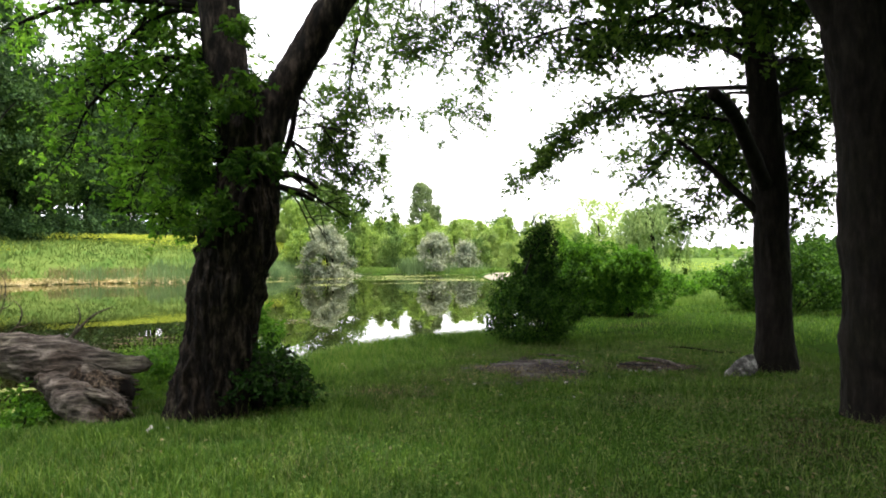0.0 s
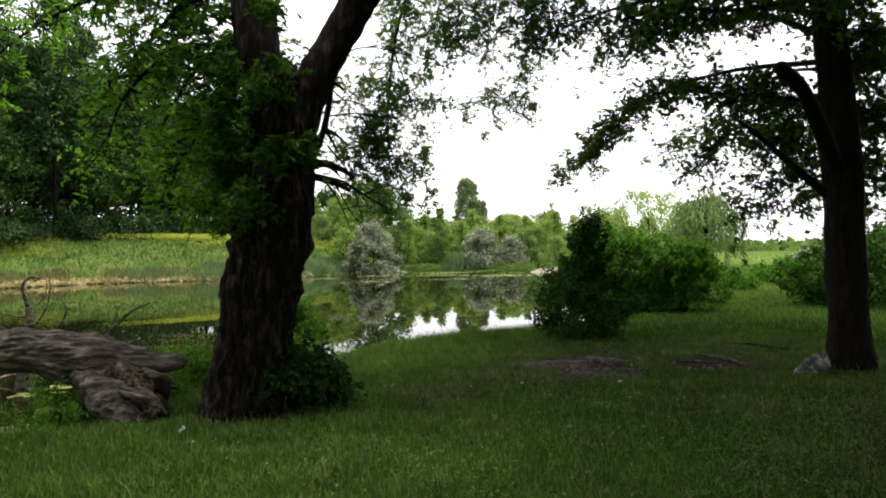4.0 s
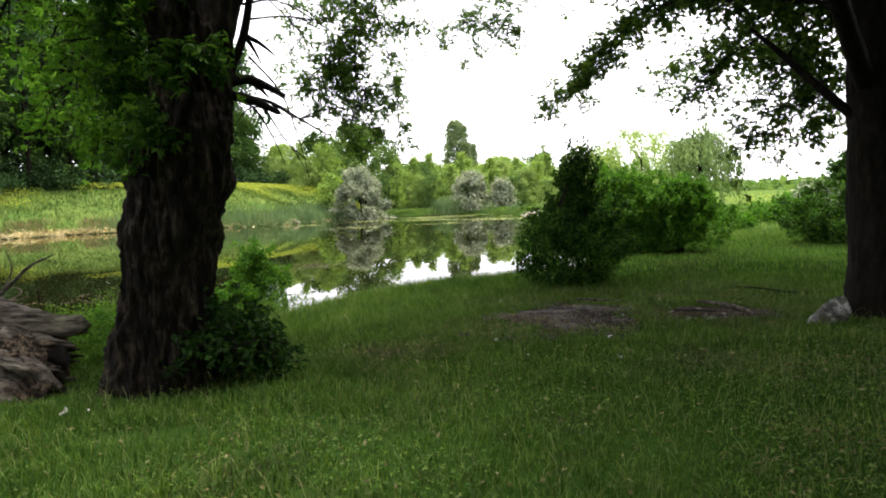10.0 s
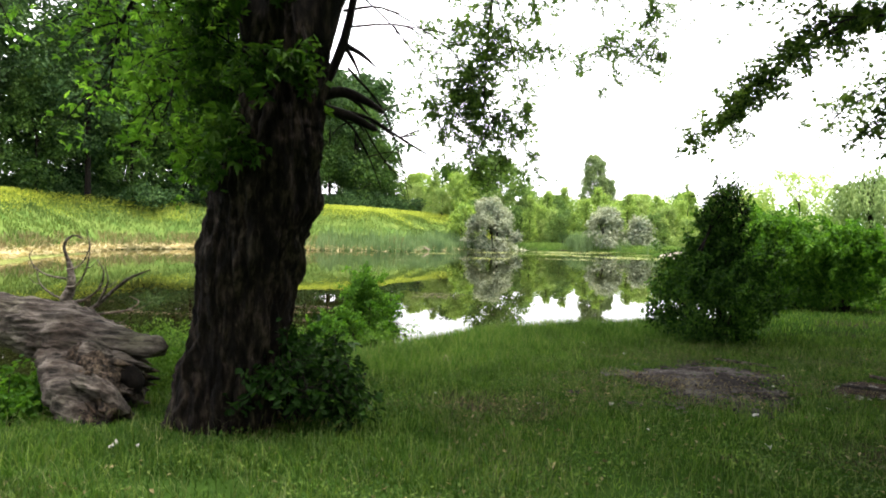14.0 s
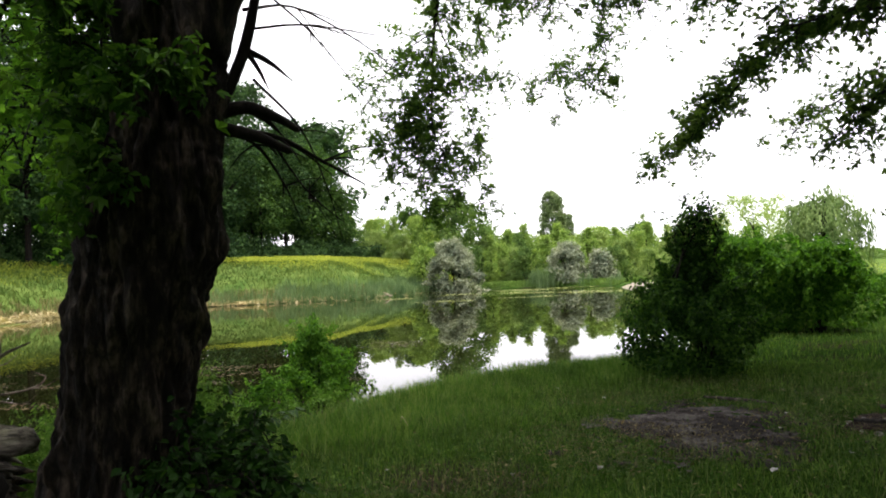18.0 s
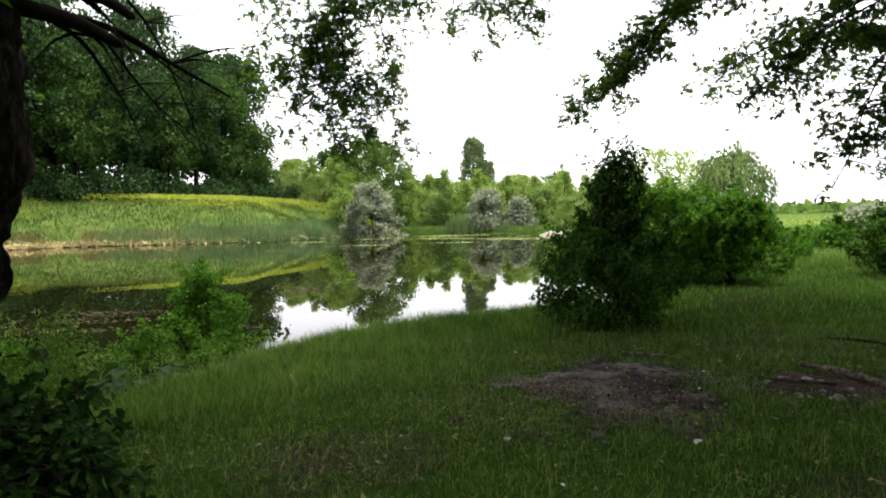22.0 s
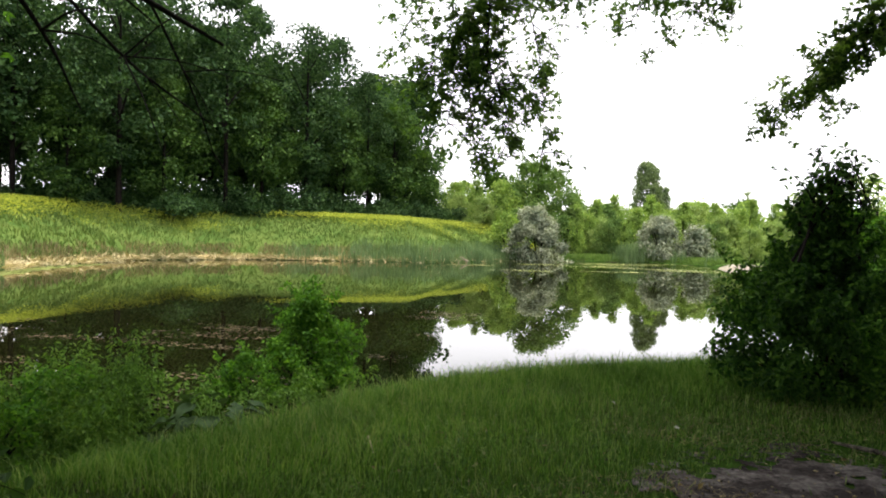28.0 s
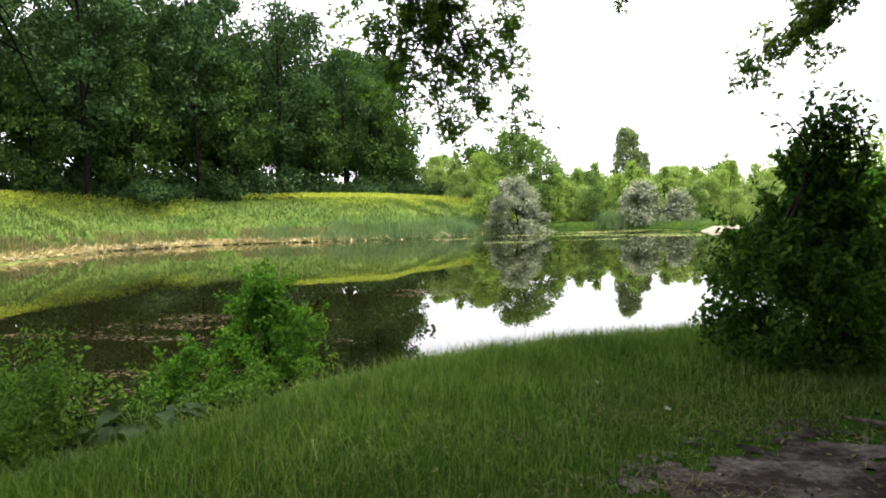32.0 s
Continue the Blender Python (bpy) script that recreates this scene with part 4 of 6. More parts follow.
# The oak that stands by the pale rock.
oak = thing("oak_tree", Matrix.Identity(4), "tall dark oak with a broken limb stub and long leafy branches", "tree")
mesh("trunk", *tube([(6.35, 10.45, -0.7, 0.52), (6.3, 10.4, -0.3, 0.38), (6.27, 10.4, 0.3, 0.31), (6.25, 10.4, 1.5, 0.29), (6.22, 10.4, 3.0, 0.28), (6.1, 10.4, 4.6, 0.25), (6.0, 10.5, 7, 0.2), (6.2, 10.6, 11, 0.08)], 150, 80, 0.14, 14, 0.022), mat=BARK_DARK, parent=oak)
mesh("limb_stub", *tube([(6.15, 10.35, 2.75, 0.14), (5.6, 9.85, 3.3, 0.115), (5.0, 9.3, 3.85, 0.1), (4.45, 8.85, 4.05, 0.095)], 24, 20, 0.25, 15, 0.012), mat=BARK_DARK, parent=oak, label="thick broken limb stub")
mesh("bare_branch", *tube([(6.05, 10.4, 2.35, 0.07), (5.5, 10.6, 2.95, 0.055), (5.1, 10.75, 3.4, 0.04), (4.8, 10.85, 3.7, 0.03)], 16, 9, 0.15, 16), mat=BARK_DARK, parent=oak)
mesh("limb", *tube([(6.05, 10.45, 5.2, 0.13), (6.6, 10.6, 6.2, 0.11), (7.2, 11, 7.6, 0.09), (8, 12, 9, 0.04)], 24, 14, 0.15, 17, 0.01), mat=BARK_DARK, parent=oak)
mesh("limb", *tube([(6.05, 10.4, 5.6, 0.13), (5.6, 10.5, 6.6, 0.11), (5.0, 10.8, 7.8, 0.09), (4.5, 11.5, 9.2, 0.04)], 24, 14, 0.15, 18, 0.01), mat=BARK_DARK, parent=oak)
long = [[(6.1, 10.6, 4.6, 0.055), (6.0, 14, 5.35, 0.042), (5.65, 17, 5.65, 0.035), (5.3, 19.2, 5.55, 0.035), (4.7, 20.9, 5.05, 0.02), (4.1, 21.7, 4.45, 0.01), (3.75, 22.0, 3.9, 0.005)],
        [(5.4, 18.8, 5.5, 0.02), (4.9, 20.4, 4.8, 0.012), (4.5, 21.4, 4.2, 0.005)]]
spray(oak, "branch", long, LEAF_OAK, 2900, 0.135, 0.5, 0.65, twigs=24, droop=0.45, thick=0.8, lobes=0.62)
second = [[(6.5, 10.8, 4.0, 0.07), (7.2, 14, 4.7, 0.05), (7.7, 17.5, 5.0, 0.03), (7.5, 20.4, 4.9, 0.015), (7.2, 22, 4.5, 0.005)],
          [(7.4, 16, 4.8, 0.025), (8.6, 18, 4.9, 0.015), (9.2, 20, 4.5, 0.006)],
          [(6.9, 12.5, 4.4, 0.03), (7.0, 14.0, 3.9, 0.02), (7.1, 15, 3.1, 0.012), (7.0, 15.4, 2.1, 0.005)],
          [(7.0, 13.5, 4.4, 0.025), (7.8, 14.6, 3.9, 0.018), (8.2, 15.2, 3.0, 0.01), (8.1, 15.5, 2.2, 0.005)],
          [(7.2, 14.5, 4.6, 0.02), (6.6, 15.8, 4.2, 0.012), (6.3, 16.6, 3.4, 0.006)],
          [(6.4, 10.6, 3.3, 0.05), (7.4, 11.8, 4.0, 0.035), (8.4, 13.0, 4.1, 0.02), (9.0, 14.0, 3.5, 0.006)],
          [(6.4, 10.5, 2.7, 0.04), (7.5, 11.9, 3.1, 0.025), (8.6, 13.2, 2.8, 0.015), (9.2, 14.2, 2.2, 0.005)],
          [(6.6, 11.5, 4.2, 0.03), (7.2, 13.2, 4.3, 0.02), (7.9, 14.6, 3.8, 0.012), (8.3, 15.4, 3.1, 0.005)],
          [(6.4, 11.0, 4.6, 0.04), (6.6, 13.0, 5.0, 0.025), (6.9, 14.8, 4.7, 0.014), (7.1, 16.0, 4.2, 0.005)],
          [(6.4, 10.6, 4.4, 0.05), (7.8, 11.6, 4.9, 0.03), (9.0, 12.6, 4.8, 0.015), (9.8, 13.4, 4.3, 0.005)]]
spray(oak, "branch", second, LEAF_OAK, 8200, 0.13, 0.7, 0.65, twigs=17, droop=0.4, thick=0.72, lobes=0.62)
upper = [[(6.1, 10.4, 5.2, 0.08), (5.4, 12.5, 6.4, 0.06), (4.4, 15, 7.2, 0.04), (3.2, 17.2, 7.4, 0.02), (2.6, 18.2, 7.0, 0.006)],
         [(5.2, 13, 6.6, 0.03), (5.0, 15.5, 6.9, 0.02), (4.6, 18, 6.7, 0.006)],
         [(6.1, 10.6, 5.0, 0.06), (6.4, 13.5, 6.4, 0.05), (6.6, 16.5, 7.2, 0.03), (6.4, 19, 7.2, 0.008)],
         [(6.0, 10.4, 5.6, 0.06), (4.9, 11.0, 5.6, 0.04), (3.9, 11.8, 5.9, 0.025), (3.2, 12.4, 5.9, 0.008)],
         [(6.2, 10.4, 4.9, 0.06), (7.4, 11.5, 5.4, 0.04), (8.4, 13, 5.6, 0.02), (9.2, 14.5, 5.2, 0.006)],
         [(6.1, 10.4, 3.9, 0.04), (5.2, 11.6, 4.3, 0.03), (4.6, 13, 4.7, 0.02), (4.3, 14.2, 4.9, 0.006)]]
upper += [[(6.0, 10.4, 5.6, 0.06), (4.6, 9.6, 6.3, 0.04), (3.4, 9.2, 6.7, 0.02), (2.6, 9.2, 6.6, 0.006)],
          [(6.1, 10.4, 6.0, 0.06), (7.4, 9.6, 6.7, 0.04), (8.6, 9.2, 6.9, 0.006)],
          [(6.1, 10.5, 5.2, 0.05), (7.6, 12.5, 5.4, 0.035), (8.9, 14.0, 5.0, 0.006)],
          [(6.0, 10.5, 6.5, 0.06), (4.4, 12.2, 7.6, 0.04), (2.9, 14.0, 7.9, 0.006)],
          [(6.1, 10.5, 6.3, 0.06), (6.2, 13.0, 7.6, 0.04), (5.6, 15.5, 8.2, 0.006)],
          [(6.1, 10.5, 5.8, 0.06), (8.0, 12.8, 6.6, 0.04), (9.6, 15.0, 6.8, 0.006)]]
spray(oak, "branch", upper, LEAF_OAK, 7600, 0.13, 0.72, 0.7, twigs=19, droop=0.4, thick=0.78, lobes=0.62)
# Unseen upper crown, thickened to darken the lawn beneath.
c, r = scatter_clumps(((2.4, 12), (9, 19), (10.2, 13)), 130, 1.0, 1.7)
overhead(oak, c, r, LEAF_OAK, 80000, 0.45)

# A third trunk close by; its crown, out of view, is added to shade the clearing.
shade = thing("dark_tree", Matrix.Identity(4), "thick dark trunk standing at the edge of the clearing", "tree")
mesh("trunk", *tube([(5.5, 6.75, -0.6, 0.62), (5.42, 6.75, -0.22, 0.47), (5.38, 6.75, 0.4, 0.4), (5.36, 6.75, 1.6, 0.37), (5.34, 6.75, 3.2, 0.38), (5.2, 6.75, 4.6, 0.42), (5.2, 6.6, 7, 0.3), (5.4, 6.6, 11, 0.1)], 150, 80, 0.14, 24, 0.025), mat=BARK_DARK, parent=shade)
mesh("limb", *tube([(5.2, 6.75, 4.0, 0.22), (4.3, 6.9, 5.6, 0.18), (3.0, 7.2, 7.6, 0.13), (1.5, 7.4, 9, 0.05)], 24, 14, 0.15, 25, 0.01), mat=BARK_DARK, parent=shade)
crossing = [[(5.2, 6.9, 4.8, 0.06), (4.4, 8.3, 5.3, 0.04), (3.5, 9.6, 5.3, 0.02), (2.9, 10.4, 5.0, 0.006)],
            [(5.4, 6.9, 4.9, 0.06), (5.6, 8.4, 5.2, 0.04), (5.4, 9.8, 5.1, 0.006)],
            [(5.6, 6.9, 4.6, 0.06), (6.9, 8.0, 4.9, 0.04), (8.0, 9.2, 4.6, 0.006)],
            [(5.5, 6.9, 4.4, 0.05), (6.4, 8.6, 4.4, 0.03), (7.4, 10.2, 4.1, 0.006)]]
spray(shade, "branch", crossing, LEAF_OAK, 2500, 0.13, 0.65, 0.7, twigs=16, droop=0.4, thick=0.8, lobes=0.62)
c, r = scatter_clumps(((1.5, 11), (-7, 10), (7.5, 11)), 110, 0.9, 1.6)
overhead(shade, c, r, LEAF_OAK, 52000, 0.4)


# ---- shrubs of the near bank ----
def shrub(name, place, label, height, wide, leaf, count, size, clumps=40, clump=0.35, low=0.15, shape=ROUND, stems=7, group="", full=True, category="shrub"):
    """A leafy shrub with many stems rising from the base."""
    ob = thing(name, place, label, category, group)
    c, r = crown_clumps(clumps, height - clump * 0.4, wide, low, shape, clump)
    for n, k in enumerate(rng.permutation(clumps)[:stems * 2]):
        mesh("stem", *tube([(c[k, 0] * 0.12, c[k, 1] * 0.12, -0.15, 0.025), (c[k, 0] * 0.5, c[k, 1] * 0.5, c[k, 2] * 0.55, 0.016), (*c[k], 0.006)], 8, 6, 0.1, n), mat=BARK_DARK, parent=ob)
    reach = np.maximum(np.linalg.norm(c * [1, 1, 0.6], axis=1, keepdims=True), 1e-3)
    c = c * (1 + 0.5 * (vnoise(unit(c) * 2.3 + height * 7, 1.0, clumps) - 0.5))[:, None] * [1, 1, 0.4] + c * [0, 0, 0.6]
    p, nrm = clump_points(c, r, count * 3 // 4, 0.85)
    # Sprigs that stand out past the clumps.
    number = max(12, clumps // 2)
    pick = rng.choice(clumps, number)
    out = unit(c[pick] * [1, 1, 0.25] + rng.normal(size=(number, 3)) * 0.35 * reach[pick] + [0, 0, 0.45 * wide])
    long_ = min(clump, 0.26) * (1.0 + 1.5 * rng.random((number, 1)))
    each = max(4, count // 4 // number)
    u = rng.random((number, each, 1)) ** 0.7
    q = c[pick][:, None] + out[:, None] * long_[:, None] * (0.3 + 0.9 * u) + rng.normal(size=(number, each, 3)) * size * 0.55
    q = q.reshape(-1, 3)
    q[:, 2] = np.maximum(q[:, 2], 0.02)
    p, nrm = np.concatenate([p, q]), np.concatenate([nrm, rng.normal(size=q.shape) * 0.7 + [0, 0, 0.6]])
    for n in range(0, number, 3):
        a = c[pick[n]]
        b_ = a + out[n] * long_[n] * 1.15
        mesh("stem", *tube([(*a, 0.008), (*((a + b_) / 2), 0.006), (*b_, 0.003)], 4, 4, cap=False), mat=BARK_DARK, parent=ob)
    mesh("foliage", *leaf_mesh(p, nrm, size * (0.6 + 0.7 * rng.random(len(p))), 0.6, droop=0.3, full=full), mat=leaf, parent=ob, smooth=False)
    return ob


big = shrub("shrub", at(3.25, 15.6), "tall dark green leafy shrub with sparse upright tips", 2.15, 1.12, LEAF_SHRUB, 29000, 0.076, 220, 0.24, 0.05, (0.5, 0.85, 1.0, 0.98, 0.82, 0.56, 0.32, 0.16))
tips = [[(0.1 + 0.25 * rng.normal(), 0.25 * rng.normal(), 1.7, 0.02), (0.2 + 0.3 * rng.normal(), 0.25 * rng.normal(), 2.4, 0.012), (0.15 + 0.3 * rng.normal(), 0.3 * rng.normal(), 2.7 + 0.5 * rng.random(), 0.004)] for k in range(16)]
spray(big, "tip", tips, LEAF_SHRUB, 1250, 0.085, 0.17, 0.6, twigs=8, droop=0.1, full=True, thick=0.7)
shrub("shrub", at(7.95, 22.2), "broad rounded green bush, dark underneath, on the grass", 2.3, 1.12, LEAF_BRIGHT, 19000, 0.115, 170, 0.3, 0.3, (0.8, 1.05, 1.05, 1.0, 0.8, 0.45))
shrub("shrub", at(6.5, 23.4), "bright green bush behind the tall shrub", 2.7, 1.25, LEAF_BRIGHT, 10000, 0.12, 110, 0.32, 0.0, (0.8, 1, 1, 0.9, 0.7, 0.4))
edge = "dark bushes at the edge of the clearing"
shrub("shrub", at(14.3, 23.0), "dense dark bush in the shade of the trees", 2.7, 2.1, LEAF_SHRUB, 17000, 0.115, 120, 0.42, 0.0, group=edge)
shrub("shrub", at(17.5, 24.5), "dark leafy bush at the edge of the clearing", 2.8, 2.2, LEAF_SHRUB, 12000, 0.125, 100, 0.45, 0.0, group=edge)
shrub("shrub", at(13.2, 13.2), "dark shaded bush behind the oak", 2.4, 2.2, LEAF_SHRUB, 5000, 0.15, 60, 0.5, group=edge)
shrub("shrub", at(17.5, 34), "green bush beyond the clearing", 1.3, 1.7, LEAF_BRIGHT, 2600, 0.16, 40, 0.5, group=edge)
shrub("shrub", at(13.0, 30), "low light green bush at the far end of the clearing", 1.1, 1.2, LEAF_BRIGHT, 1600, 0.14, 30, 0.35, group=edge)
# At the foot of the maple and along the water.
foot = shrub("sapling", at(-2.02, 8.15), "leafy sapling under the leaning maple, its shade painted into the leaves", 0.75, 0.28, LEAF_SAPLING_SHADED, 900, 0.07, 34, 0.14, 0.05)
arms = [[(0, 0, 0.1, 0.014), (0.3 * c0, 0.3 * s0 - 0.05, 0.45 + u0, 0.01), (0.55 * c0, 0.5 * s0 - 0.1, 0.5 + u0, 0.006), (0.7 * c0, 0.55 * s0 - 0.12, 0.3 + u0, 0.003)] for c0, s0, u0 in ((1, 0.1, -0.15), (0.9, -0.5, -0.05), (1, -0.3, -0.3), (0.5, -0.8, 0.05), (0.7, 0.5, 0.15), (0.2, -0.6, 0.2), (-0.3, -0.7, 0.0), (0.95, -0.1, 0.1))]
spray(foot, "shoot", arms, LEAF_SAPLING_SHADED, 1900, 0.075, 0.24, 0.6, twigs=7, droop=0.7, full=True, thick=0.75)
water_group = "saplings along the water"
shrub("sapling", at(-3.45, 15.3), "bright green leafy sapling standing at the water's edge", 1.6, 0.75, LEAF_BRIGHT, 10000, 0.06, 140, 0.16, 0.0, (0.8, 1, 1, 0.85, 0.6, 0.3), group=water_group)
shrub("sapling", at(-3.95, 14.3), "green leafy sapling standing in the shallows", 1.0, 0.42, LEAF_BRIGHT, 2600, 0.055, 60, 0.13, 0.0, group=water_group)
shrub("sapling", at(-4.6, 11.5), "bright green weedy bush standing in the shallows", 1.05, 0.6, LEAF_BRIGHT, 3200, 0.055, 70, 0.13, 0.0, group=water_group)
shrub("sapling", at(-4.2, 10.6), "low green weedy bush at the water's edge", 0.85, 0.55, LEAF_BRIGHT, 2600, 0.055, 60, 0.13, 0.0, group=water_group)
shrub("sapling", at(-5.2, 12.6), "sparse green weeds standing in the shallows", 1.0, 0.7, LEAF_WEED, 1000, 0.07, 50, 0.15, 0.0, group=water_group)
shrub("sapling", at(-4.4, 13.0), "thin leafy weeds standing in the shallows", 1.0, 0.7, LEAF_WEED, 800, 0.065, 50, 0.14, 0.0, group=water_group)
shrub("sapling", at(-6.55, 7.75), "bright leafy bush growing beside the fallen log", 1.15, 0.5, LEAF_BRIGHT, 2600, 0.08, 50, 0.17, 0.0, group=water_group)
shrub("sapling", at(-4.6, 5.3), "dark low weeds at the foot of the bank", 0.6, 0.45, LEAF_SHRUB, 1800, 0.05, 40, 0.15, 0.0, group=water_group)
shrub("sapling", at(-4.75, 7.75), "leafy weeds under the fallen log", 0.42, 0.3, LEAF_BRIGHT, 1400, 0.06, 36, 0.12, 0.0, group=water_group)
shrub("sapling", at(-2.75, 13.2), "low green weeds at the crest of the bank", 0.4, 0.35, LEAF_WEED, 900, 0.05, 30, 0.12, 0.0, group="saplings along the water")
shrub("sapling", at(-4.8, 7.9), "low weedy greenery beside the fallen log", 0.55, 0.4, LEAF_BRIGHT, 1200, 0.07, 24, 0.16, 0.0, group="saplings along the water")


# ---- the fallen log ----
def fallen_log():
    """A gnarled log propped over the water, its butt torn open: a horn of sound wood above, a root flare below, rot between."""
    ob = thing("fallen_log", Matrix.Identity(4), "weathered grey-brown fallen log with a torn rotten end", "log")
    along = (0.16, 1, 1)
    trunk = [(-6.5, 8.8, 0.42, 0.14), (-6.38, 8.76, 0.42, 0.25), (-6.1, 8.7, 0.43, 0.28), (-5.6, 8.6, 0.42, 0.29), (-5.0, 8.5, 0.36, 0.31), (-4.5, 8.42, 0.22, 0.35), (-4.15, 8.33, 0.04, 0.34), (-3.9, 8.27, -0.12, 0.27), (-3.74, 8.22, -0.2, 0.15)]
    mesh("stem", *tube(trunk, 220, 130, 0.26, 31, 0.045, True, along), mat=DEADWOOD, parent=ob)
    mesh("horn", *tube([(-5.1, 8.45, 0.5, 0.13), (-4.5, 8.36, 0.44, 0.15), (-4.0, 8.3, 0.34, 0.14), (-3.68, 8.26, 0.3, 0.13), (-3.48, 8.24, 0.31, 0.11)], 70, 44, 0.35, 36, 0.03, True, along), mat=DEADWOOD, parent=ob, label="splintered horn of sound wood")
    mesh("root_flare", *tube([(-4.7, 8.3, 0.15, 0.2), (-4.35, 8.05, 0.0, 0.27), (-4.0, 7.82, -0.16, 0.27), (-3.82, 7.65, -0.38, 0.2), (-3.75, 7.55, -0.65, 0.12)], 90, 80, 0.3, 37, 0.04, True, (0.4, 0.7, 0.6)), mat=DEADWOOD, parent=ob, label="gnarled root flare propping up the log")
    mesh("root_flare", *tube([(-4.3, 8.3, 0.0, 0.24), (-3.95, 8.15, -0.22, 0.2), (-3.7, 8.0, -0.5, 0.14), (-3.6, 7.9, -0.8, 0.06)], 60, 50, 0.5, 38, 0.04, True, (0.5, 1, 0.5)), mat=ROT, parent=ob, label="crumbling dark root")
    mesh("rotten_core", *tube([(-4.25, 8.1, 0.22, 0.12), (-3.95, 7.95, 0.12, 0.17), (-3.75, 7.8, 0.0, 0.17), (-3.6, 7.65, -0.14, 0.12), (-3.52, 7.55, -0.24, 0.05)], 80, 70, 0.55, 39, 0.05, True, (0.6, 1, 0.6)), mat=ROT, parent=ob, label="crumbling brown rotten core")
    # Solid dark lump that stands in for the shade below the torn end.
    mesh("cavity_shade", *tube([(-4.1, 7.75, -0.3, 0.12), (-3.85, 7.62, -0.4, 0.19), (-3.6, 7.58, -0.44, 0.18), (-3.42, 7.6, -0.55, 0.08)], 40, 36, 0.5, 45, 0.04), mat=BARK_DARK, parent=ob, label="dark lump standing for the shade under the rotted torn end")
    for k in range(26):
        a, out = k * 0.9 + 0.3 * rng.normal(), 0.1 + 0.2 * rng.random()
        ring = np.array([0.0, np.cos(a), np.sin(a)])
        root = np.array([-3.95, 8.22, -0.02]) + ring * (0.14 + 0.14 * rng.random())
        tip = root + np.array([0.12 + out, -0.04, 0.03 * rng.normal()]) + ring * 0.04 * rng.normal()
        mesh("splinter", *tube([(*root, 0.05), (*((root + tip) / 2 + ring * 0.02), 0.04), (*tip, 0.008)], 10, 7, 0.5, k, 0.01, True, along), mat=DEADWOOD if k % 3 else ROT, parent=ob)
    # A second dark lump, in place of shade between horn and core.
    mesh("cavity_shade", *tube([(-4.0, 8.1, 0.14, 0.08), (-3.85, 8.06, 0.1, 0.11), (-3.7, 8.05, 0.04, 0.12), (-3.6, 8.04, -0.06, 0.08)], 24, 24, 0.4, 46, 0.03), mat=BARK_DARK, parent=ob, label="dark lump standing for the shade in the rotted torn end")
    for k in range(14):
        u = rng.random()
        bm = bmesh.new()
        bmesh.ops.create_icosphere(bm, subdivisions=3, radius=1)
        v = np.array([p.co[:] for p in bm.verts])
        f = np.array([[p.index for p in q.verts] for q in bm.faces])
        bm.free()
        v = v * (0.55 + 0.9 * fbm(v + k * 5.1, 1.8, k))[:, None] * [0.2 + 0.12 * rng.random(), 0.1 + 0.06 * rng.random(), 0.035 + 0.04 * rng.random()]
        tilt = Matrix.Rotation(0.35 + 0.5 * rng.random(), 3, "Y") @ Matrix.Rotation(0.6 * rng.normal(), 3, "X")
        v = v @ np.array(tilt).T + [-4.05 + 0.45 * u + 0.08 * rng.normal(), 8.15 - 0.65 * u + 0.05 * rng.normal(), 0.28 - 0.42 * u - 0.4 * rng.random()]
        mesh("rotten_chunk", v, f, mat=DEADWOOD if k % 3 == 0 else ROT, parent=ob, smooth=False)
    for rows in ([(-4.9, 8.5, 0.4, 0.04), (-4.75, 8.9, 0.55, 0.028), (-4.55, 9.2, 0.85, 0.02), (-4.3, 9.3, 0.98, 0.008)], [(-4.7, 8.95, 0.62, 0.016), (-4.62, 9.0, 0.85, 0.01), (-4.7, 9.05, 1.05, 0.004)]):
        mesh("broken_branch", *tube(rows, 14, 8, 0.2, 35), mat=DEADWOOD, parent=ob)
    return ob


ROT = bark_material("rotten_wood", (0.006, 0.0045, 0.0035), (0.034, 0.025, 0.018), (0.12, 0.09, 0.062), 16.0, (1, 1, 0.6), (0.4, 0.5, 0.64), 0.05)
fallen_log()
snag = thing("dead_snag", Matrix.Identity(4), "bare broken snag standing in the shallow water", "dead branch")
mesh("stem", *tube([(-7.95, 12.3, -1.3, 0.16), (-7.9, 12.3, -0.4, 0.13), (-7.95, 12.35, 0.1, 0.1), (-7.86, 12.4, 0.45, 0.075), (-7.95, 12.45, 0.8, 0.05), (-8.0, 12.4, 1.1, 0.03), (-7.85, 12.4, 1.28, 0.022), (-7.66, 12.45, 1.24, 0.008)], 60, 16, 0.4, 51, 0.015), mat=DEADWOOD, parent=snag)
